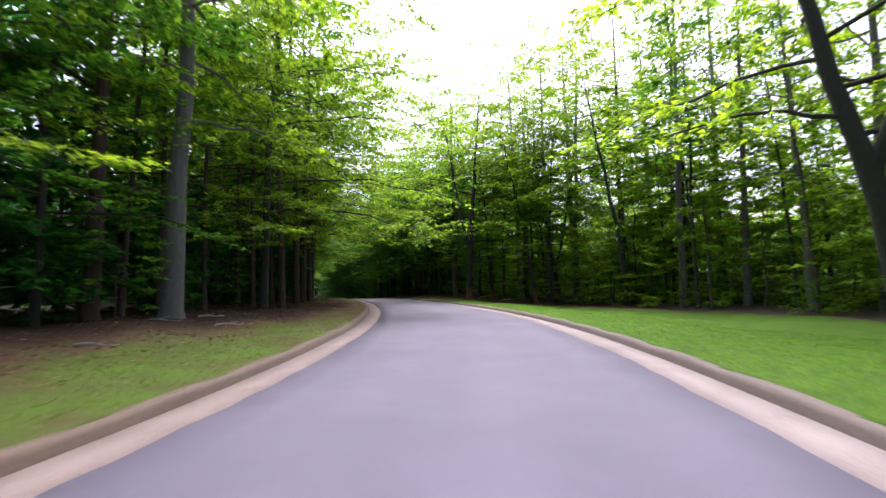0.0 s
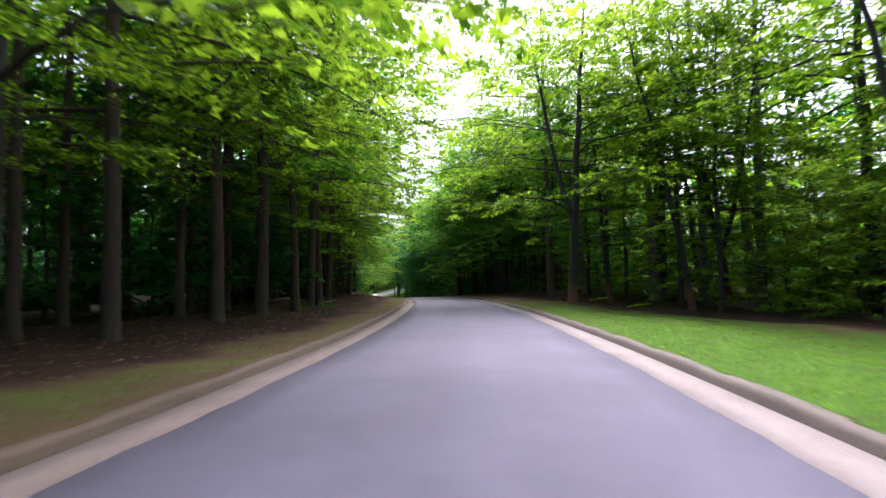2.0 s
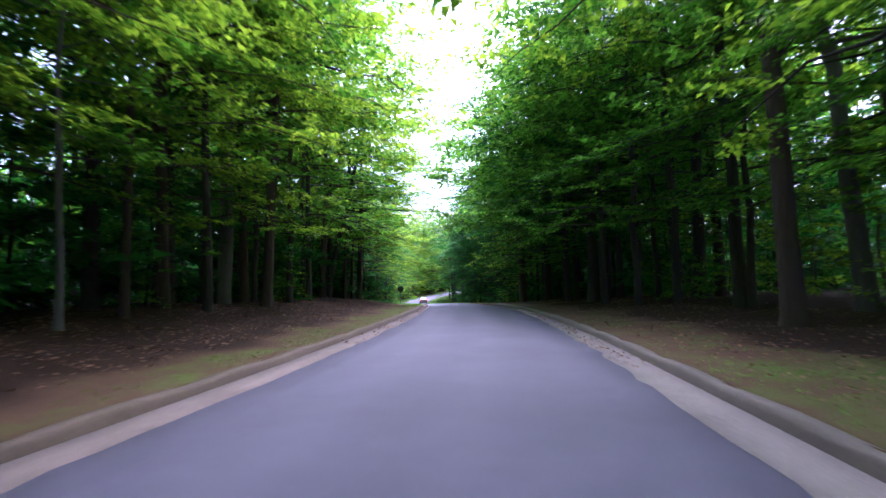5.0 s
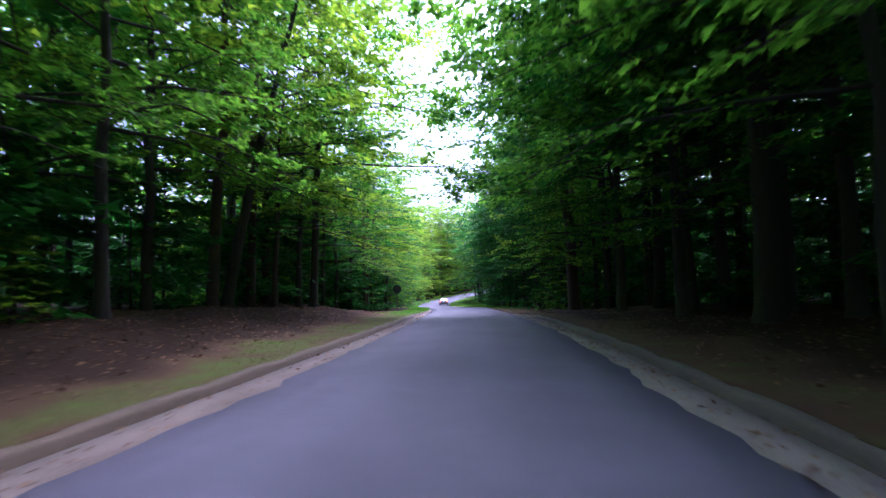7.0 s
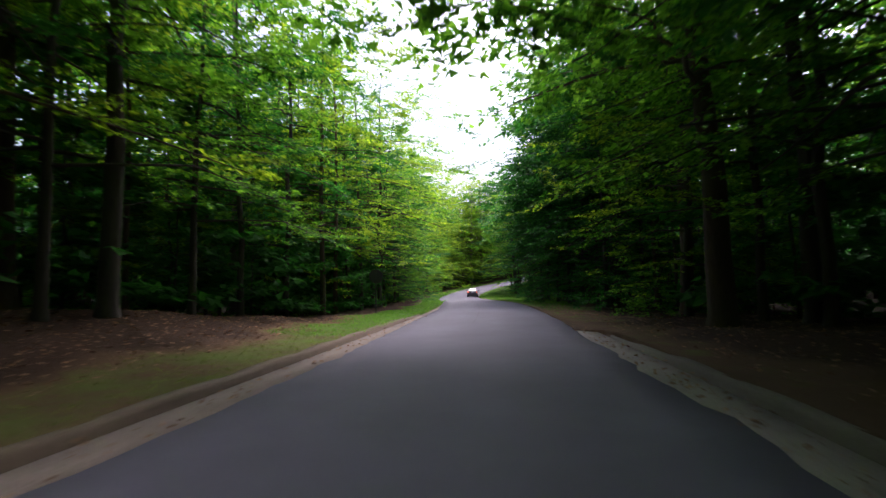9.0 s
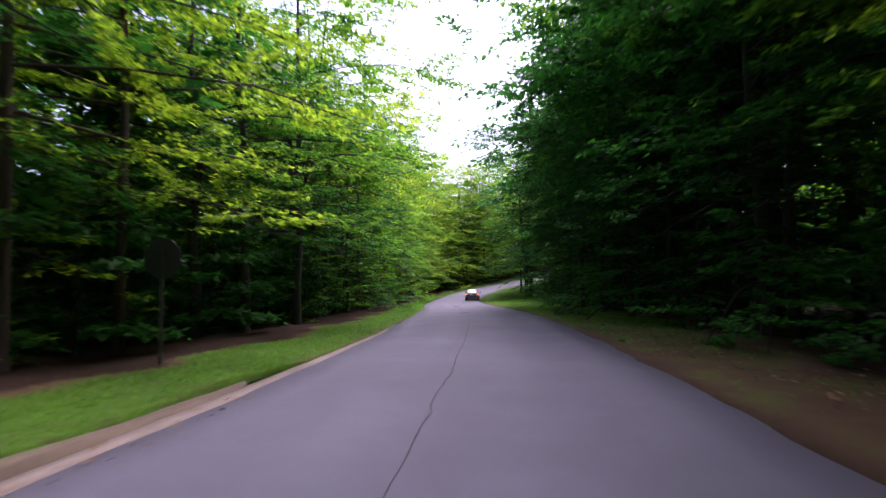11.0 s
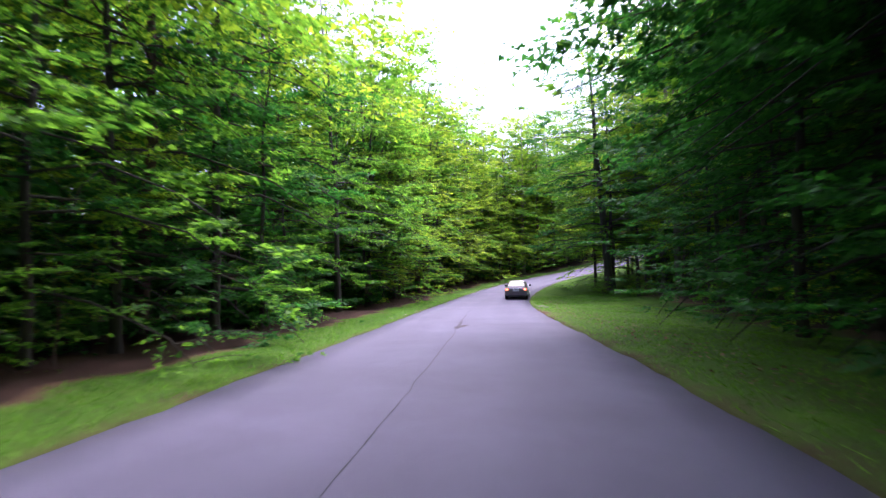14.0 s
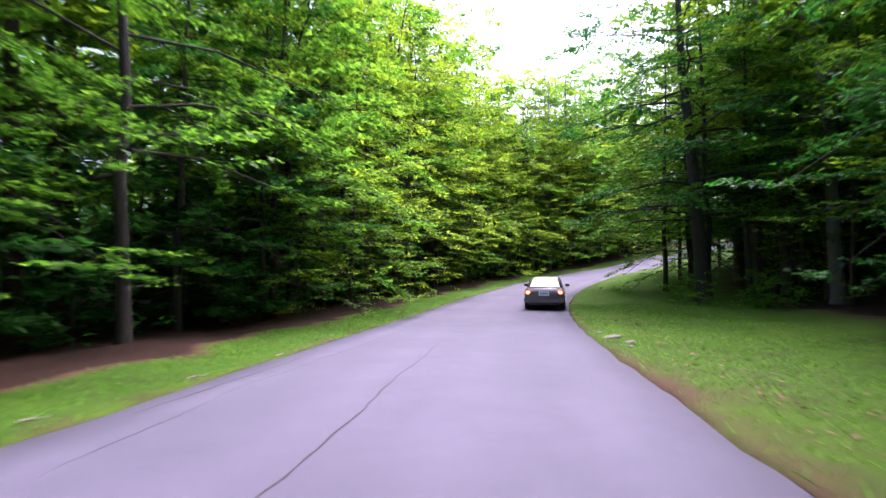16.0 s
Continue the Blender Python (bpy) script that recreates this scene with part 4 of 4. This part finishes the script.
def make_car(s, d):
    paint = plain_mat("grey_bronze_paint", (0.15, 0.135, 0.14), 0.32, 0.6, 0.5, 0.9)
    glass = plain_mat("dark_car_glass", (0.015, 0.017, 0.02), 0.06, 0.0, 0.8)
    rubber = plain_mat("tyre_rubber", (0.02, 0.02, 0.02), 0.85)
    alloy = plain_mat("alloy", (0.45, 0.45, 0.46), 0.35, 0.9)
    black = plain_mat("black_plastic", (0.02, 0.02, 0.022), 0.6)
    white = plain_mat("white_plate", (0.75, 0.76, 0.78), 0.5)
    ink = plain_mat("plate_ink", (0.05, 0.07, 0.16), 0.5)
    lit = plain_mat("lit_tail_lens", (0.95, 0.16, 0.06), 0.2, emit=2.4)
    lens = plain_mat("red_tail_lens", (0.5, 0.03, 0.02), 0.15, emit=0.7)
    chrome = plain_mat("chrome_trim", (0.7, 0.7, 0.7), 0.15, 1.0)
    car = new("car")
    bm = bmesh.new()
    rings = []
    for y, w, zb, zt in ((-2.27, 0.66, 0.46, 0.80), (-2.22, 0.78, 0.36, 0.94), (-2.08, 0.85, 0.27, 1.0), (-1.6, 0.875, 0.22, 1.02), (-0.6, 0.88, 0.2, 0.99), (0.6, 0.88, 0.2, 0.96), (1.4, 0.875, 0.2, 0.92), (1.95, 0.85, 0.24, 0.83), (2.2, 0.77, 0.32, 0.72), (2.28, 0.64, 0.4, 0.63)):
        mid, half = (zb + zt) / 2, (zt - zb) / 2
        rings.append([(w * power(math.cos(2 * math.pi * k / 24), 0.38), y, mid + half * power(math.sin(2 * math.pi * k / 24), 0.5)) for k in range(24)])
    ring_loft(bm, rings)
    part("body", bm, paint, car)
    bm = bmesh.new()
    rings = []
    for z, y0, y1, w in ((0.92, -1.66, 1.08, 0.79), (1.12, -1.34, 0.62, 0.73), (1.32, -1.02, 0.2, 0.64), (1.4, -0.84, -0.02, 0.57), (1.43, -0.6, -0.2, 0.42)):
        mid, half = (y0 + y1) / 2, (y1 - y0) / 2
        rings.append([(w * power(math.cos(2 * math.pi * k / 24), 0.4), mid + half * power(math.sin(2 * math.pi * k / 24), 0.3), z) for k in range(24)])
    ring_loft(bm, rings)
    part("roof", bm, paint, car)
    part("rear_window", pane([(-0.66, -1.60, 0.99), (0.66, -1.60, 0.99), (0.54, -1.10, 1.32), (-0.54, -1.10, 1.32)], 0.022), glass, car, "dark rear window reflecting the sky")
    part("windscreen", pane([(0.66, 1.0, 0.97), (-0.66, 1.0, 0.97), (-0.54, 0.3, 1.32), (0.54, 0.3, 1.32)], 0.022), glass, car)
    for sx in (-1, 1):
        part("side_window", pane([(sx * 0.785, -1.15, 0.98), (sx * 0.785, 0.55, 0.98), (sx * 0.66, 0.1, 1.31), (sx * 0.66, -0.85, 1.31)], 0.012), glass, car)
        lamp = part("tail_light", box((0.34, 0.1, 0.2), (sx * 0.64, -2.19, 0.79), 0.035, Matrix.Rotation(radians(sx * 9), 4, "Z")), lens, car, "red tail light")
        part("brake_lamp", box((0.17, 0.04, 0.13), (sx * 0.68, -2.245, 0.79), 0.018, Matrix.Rotation(radians(sx * 9), 4, "Z")), lit, lamp, "lit brake lamp")
        mirror = part("mirror", box((0.2, 0.1, 0.13), (sx * 0.97, 0.62, 1.0), 0.03), black, car)
        for y in (-1.34, 1.36):
            wheel = part("tyre", disc(0.315, 0.2, (sx * 0.78, y, 0.315), bevel=0.03), rubber, car)
            part("rim", disc(0.2, 0.03, (sx * 0.885, y, 0.315), bevel=0.006), alloy, wheel)
    part("bumper", box((1.72, 0.2, 0.24), (0, -2.23, 0.47), 0.06), paint, car)
    part("lower_valance", box((1.3, 0.12, 0.1), (0, -2.2, 0.3), 0.03), black, car)
    part("boot_lip", box((1.3, 0.1, 0.035), (0, -2.1, 1.005), 0.014), paint, car)
    part("trim_strip", box((0.8, 0.02, 0.03), (0, -2.275, 0.87), 0.006), chrome, car)
    plate = part("number_plate", box((0.44, 0.012, 0.2), (0, -2.295, 0.755), 0.004), white, car, "white plate with dark characters")
    for k in range(6):
        part("character_bar", box((0.032, 0.006, 0.085), (-0.14 + 0.056 * k, -2.303, 0.75), 0.001), ink, plate)
    part("exhaust", disc(0.03, 0.16, (-0.5, -2.25, 0.28), "Y", 12, 0.004), chrome, car)
    p = on_road(s, d, 0.03)
    h = float(np.interp(s, RS, RH))
    slope = math.degrees(math.atan2(float(np.interp(s + 1, RS, RZ) - np.interp(s - 1, RS, RZ)), 2))
    car.matrix_basis = pose(p.x, p.y, p.z, slope, 0, h)
    return tagged(car, "dark grey-bronze saloon car with brake lights lit, on the road", "car")


make_car(173.4, 1.8)


def make_sign(s, d):
    """A road sign seen from behind."""
    back = plain_mat("dull_sign_back", (0.035, 0.036, 0.034), 0.6, 0.2)
    steel = plain_mat("dark_steel_post", (0.05, 0.048, 0.045), 0.6, 0.5)
    sign = new("road_sign")
    part("post", box((0.06, 0.045, 2.7), (0, 0, 1.05), 0.008), steel, sign)
    bm = bmesh.new()
    bmesh.ops.create_cone(bm, cap_ends=True, segments=8, radius1=0.4, radius2=0.4, depth=0.012, matrix=Matrix.Translation((0, 0.035, 2.02)) @ Matrix.Rotation(radians(90), 4, "X") @ Matrix.Rotation(radians(22.5), 4, "Z"))
    bmesh.ops.bevel(bm, geom=[e for e in bm.edges if e.calc_length() < 0.05], offset=0.01, segments=1, affect="EDGES")
    part("plate", bm, back, sign, "dark back of an octagonal plate")
    for z in (1.85, 2.2):
        part("bolt", disc(0.012, 0.03, (0, -0.03, z), "Y", 8, 0.002), steel, sign)
    p = stand(s, d)
    sign.matrix_basis = pose(p.x, p.y, p.z, 0, 0, float(np.interp(s, RS, RH)))
    tagged(sign, "octagonal road sign on a steel post, seen from behind", "sign")


make_sign(113.0, -6.0)


# ---- wear on the road ----
M_CRACK = ground_mat("crack_tar", (0.022, 0.02, 0.024), (0.045, 0.042, 0.05), (0.03, 0.028, 0.034), 2.0, 40.0, 0.9, 0.6, 0.01)
M_PATCH = ground_mat("broken_asphalt", (0.045, 0.036, 0.036), (0.028, 0.025, 0.028), (0.085, 0.068, 0.064), 3.0, 30.0, 0.95, 0.9, 0.02)
ROAD = bpy.data.objects["road"]


def road_height(s, d):
    l, r = tar_edges(s)
    return 0.05 * (1 - abs((d - l) / (r - l) * 2 - 1) ** 2)


def crack(seed, s0, s1, d0, d1, width, wander=0.12):
    rng = np.random.default_rng(seed)
    n = max(6, int((s1 - s0) / 0.22))
    verts, faces = [], []
    drift = np.cumsum(rng.normal(0, wander * 0.3, n))
    drift -= np.linspace(drift[0], drift[-1], n)
    for i in range(n):
        u = i / (n - 1)
        s = s0 + (s1 - s0) * u
        d = d0 + (d1 - d0) * u + drift[i]
        w = width * rng.uniform(0.3, 1.0) * (math.sin(math.pi * u) ** 0.35 + 0.02)
        z = road_height(s, d)
        verts += [on_road(s, d - w, z + 0.004), on_road(s, d, z + 0.006), on_road(s, d + w, z + 0.004)]
    for i in range(n - 1):
        for k in (0, 1):
            faces.append((3 * i + k, 3 * i + k + 1, 3 * i + k + 4, 3 * i + k + 3))
    ob = new("crack", mesh_of("crack", verts, faces, [M_CRACK]))
    ob.parent = ROAD


def pothole(seed, s, d, length, width):
    """A broken patch: a rough rim sunk round a paler floor."""
    rng = np.random.default_rng(seed)
    rings = []
    for scale, z in ((1.18, 0.004), (1.0, 0.012), (0.85, 0.007), (0.45, 0.006)):
        rings.append((scale, z))
    wob = rng.uniform(0.75, 1.2, 20)
    verts, faces, slots = [], [], []
    for scale, z in rings:
        for k in range(20):
            a = 2 * math.pi * k / 20
            ss, dd = s + math.cos(a) * length * scale * wob[k], d + math.sin(a) * width * scale * wob[k] + math.cos(a) * 0.15
            verts.append(on_road(ss, dd, road_height(ss, dd) + z))
    for r in range(3):
        for k in range(20):
            faces.append((r * 20 + k, r * 20 + (k + 1) % 20, (r + 1) * 20 + (k + 1) % 20, (r + 1) * 20 + k))
            slots.append(0 if r < 2 else 1)
    faces.append(tuple(60 + k for k in range(20)))
    slots.append(1)
    ob = new("pothole", mesh_of("pothole", verts, faces, [M_CRACK, M_PATCH], slots))
    ob.parent = ROAD
    tagged(ob, "broken pothole with a dark ragged rim")


crack(1, 104, 132, -0.45, -0.5, 0.015, 0.05)
crack(2, 131, 147, -0.6, -0.6, 0.012, 0.03)
crack(3, 145.5, 159, -0.6, -0.7, 0.018, 0.05)
crack(5, 153, 158, -3.0, -2.9, 0.012, 0.05)
crack(6, 154, 162, -2.6, -2.2, 0.008, 0.06)
crack(8, 41, 47, -0.8, -0.5, 0.012, 0.05)
crack(9, 13.7, 16.6, 2.1, 2.05, 0.009, 0.03)
crack(13, 151.2, 153.6, -2.35, -2.5, 0.006, 0.05)
pothole(1, 132.4, -0.6, 0.42, 0.17)
crack(12, 146.2, 150.4, -0.6, -0.6, 0.06, 0.04)
pothole(3, 147.3, -0.52, 0.6, 0.13)


# ---- grass blades, dead leaves, sticks ----
def scatter(n, s0, s1, d0, d1, rng):
    return rng.uniform(s0, s1, n), np.sign(d0 + d1) * rng.uniform(min(abs(d0), abs(d1)), max(abs(d0), abs(d1)), n)


def on_land(s, d):
    a = np.radians(np.interp(s, RS, RH))
    return np.column_stack([np.interp(s, RS, RX) + d * np.cos(a), np.interp(s, RS, RY) + d * np.sin(a), land(s, d) + 0.02])


def blades(name, n, s0, s1, d0, d1, tall, seed, material, label):
    rng = np.random.default_rng(seed)
    s, d = scatter(n, s0, s1, d0, d1, rng)
    amount = np.array([turf(float(a), float(b)) for a, b in zip(s, d)])
    clump = 0.5 + 0.5 * np.sin(s * 1.9 + np.sin(d * 2.3) * 2) * np.sin(d * 2.7 + 1)
    keep = amount + 0.3 * clump - 0.15 > rng.uniform(0.1, 0.9, n)
    s, d = s[keep], d[keep]
    p = on_land(s, d)
    m = len(p)
    az = rng.uniform(0, 6.28, m)
    h = tall * rng.uniform(0.5, 1.5, m)
    w = 0.005 + 0.07 * h
    side = np.column_stack([np.cos(az), np.sin(az), np.zeros(m)]) * w[:, None]
    tip = np.column_stack([rng.normal(0, 1.3, m) * h, rng.normal(0, 1.3, m) * h, h])
    v = np.stack([p - side, p + side, p + tip], 1).reshape(-1, 3)
    me = bpy.data.meshes.new(name)
    me.vertices.add(m * 3)
    me.vertices.foreach_set("co", v.ravel())
    me.loops.add(m * 3)
    me.loops.foreach_set("vertex_index", np.arange(m * 3))
    me.polygons.add(m)
    me.polygons.foreach_set("loop_start", np.arange(m) * 3)
    me.materials.append(material)
    me.update(calc_edges=True)
    tagged(new(name, me), label, "grass", kind="stuff")


M_GRASS = leaf_mat("grass_blades", (0.048, 0.16, 0.007), (0.122, 0.28, 0.014), (0.2, 0.45, 0.016), 0.5)
M_OLIVE = leaf_mat("dry_grass_blades", (0.07, 0.11, 0.012), (0.15, 0.19, 0.02), (0.2, 0.27, 0.02), 0.4)
blades("grass", 60000, -2, 60, 3.55, 11.0, 0.045, 41, M_GRASS, "short green lawn grass")
blades("grass", 22000, -2, 60, 3.55, 11.0, 0.045, 46, M_OLIVE, "yellowed blades in the lawn")
blades("grass", 40000, 104, 175, 2.85, 9.0, 0.055, 42, M_GRASS, "green roadside grass")
blades("grass", 50000, 98, 180, -3.3, -8.0, 0.055, 43, M_GRASS, "green roadside grass")
blades("grass", 30000, -2, 100, -3.6, -6.5, 0.045, 44, M_OLIVE, "thin patchy grass")
blades("grass", 9000, 46.4, 50.6, -5.1, -6.1, 0.11, 45, M_GRASS, "patch of lush green ground plants by the wood")


def dead_leaves(n, s0, s1, d0, d1, seed, lift=0.02):
    rng = np.random.default_rng(seed)
    s, d = scatter(n, s0, s1, d0, d1, rng)
    p = on_land(s, d)
    if max(abs(d0), abs(d1)) < HALF + 0.3:
        a = np.radians(np.interp(s, RS, RH))
        p[:, 2] = np.interp(s, RS, RZ)
    p[:, 2] += lift
    me = leaf_mesh("dead_leaves", p, rng.normal(0, 1, (n, 3)), 0.085, rng, M_DEAD, tilt=0.3, droop=0.0)
    tagged(new("dead_leaves", me), "scattered brown dead leaves", "leaves", kind="stuff")


M_DEAD = leaf_mat("dead_leaf", (0.1, 0.047, 0.028), (0.26, 0.15, 0.09), (0.14, 0.07, 0.035), 0.1)
dead_leaves(5000, -5, 60, -5.2, -11, 51)
dead_leaves(9000, 55, 108, -5.0, -13, 52)
dead_leaves(7000, 48, 112, 4.0, 11, 53)
dead_leaves(900, 56, 104, 2.75, 3.3, 54)
dead_leaves(500, 60, 110, -2.75, -3.3, 55)
dead_leaves(1100, 104, 170, 3.5, 5.0, 56)

M_STICK = bark_mat("dry_stick", (0.3, 0.25, 0.21), (0.45, 0.4, 0.35), (0.25, 0.22, 0.18))


def stick(s, d, turn_deg, length, radius, seed, label):
    rng = np.random.default_rng(seed)
    w = Shape()
    pts = [Vector((length * (k / 6 - 0.5), rng.normal(0, 0.03) * length, radius + 0.03 * length * math.sin(k))) for k in range(7)]
    w.tube(pts, [radius * (1 - 0.6 * k / 6) for k in range(7)], 6)
    for k in (2, 4):
        w.tube([pts[k], pts[k] + Vector((0.18 * length, rng.choice((-1, 1)) * 0.16 * length, 0.05 * length))], [radius * 0.5, radius * 0.15], 4)
    ob = new("fallen_branch", mesh_of("fallen_branch", w.v, w.f, [M_STICK]))
    shade_smooth(ob.data)
    p = stand(s, d)
    ob.matrix_basis = pose(p.x, p.y, p.z + 0.015, 0, 0, turn_deg)
    tagged(ob, label, "branch")


stick(19.2, -8.4, 60, 0.9, 0.035, 1, "short pale dead branch on bare soil")
stick(17.0, -9.0, 20, 1.6, 0.025, 2, "thin dry branch lying beside a trunk")
stick(52.5, -9.6, 35, 4.2, 0.05, 3, "long grey fallen branch on the forest floor")
stick(54.0, -10.4, 70, 3.0, 0.04, 4, "long grey fallen branch on the forest floor")
stick(10.5, -7.4, 10, 0.9, 0.04, 5, "short pale dead branch on bare soil")
stick(155.0, -3.55, 118, 0.42, 0.018, 7, "small pale twig at the road edge")
stick(157.3, -3.4, 132, 0.28, 0.015, 8, "small pale twig at the road edge")
stick(152.6, -3.75, 95, 0.25, 0.018, 9, "small pale twig at the road edge")
stick(16.8, -6.9, 60, 1.3, 0.04, 10, "short pale dead branch on bare soil")


def rubble(s, d, size, seed):
    """A broken lump of concrete at the road edge."""
    rng = np.random.default_rng(seed)
    bm = bmesh.new()
    bmesh.ops.create_icosphere(bm, subdivisions=2, radius=0.5)
    for v in bm.verts:
        v.co = Vector((power(v.co.x * 2, 0.6) * size[0] / 2, power(v.co.y * 2, 0.6) * size[1] / 2, power(v.co.z * 2, 0.6) * size[2] / 2)) * float(rng.uniform(0.85, 1.1))
    me = bpy.data.meshes.new("concrete_lump")
    bm.to_mesh(me)
    bm.free()
    me.materials.append(M_GUTTER)
    ob = new("concrete_lump", me)
    p = stand(s, d)
    ob.matrix_basis = pose(p.x, p.y, p.z + size[2] * 0.38, 4, -6, float(rng.uniform(0, 90)))
    tagged(ob, "broken pale lump of concrete at the road edge", "rubble")


rubble(161.0, 3.25, (0.42, 0.22, 0.1), 1)
rubble(160.0, 3.45, (0.28, 0.16, 0.08), 2)
rubble(162.2, 3.1, (0.2, 0.14, 0.07), 3)
rubble(159.2, 3.3, (0.16, 0.1, 0.06), 4)
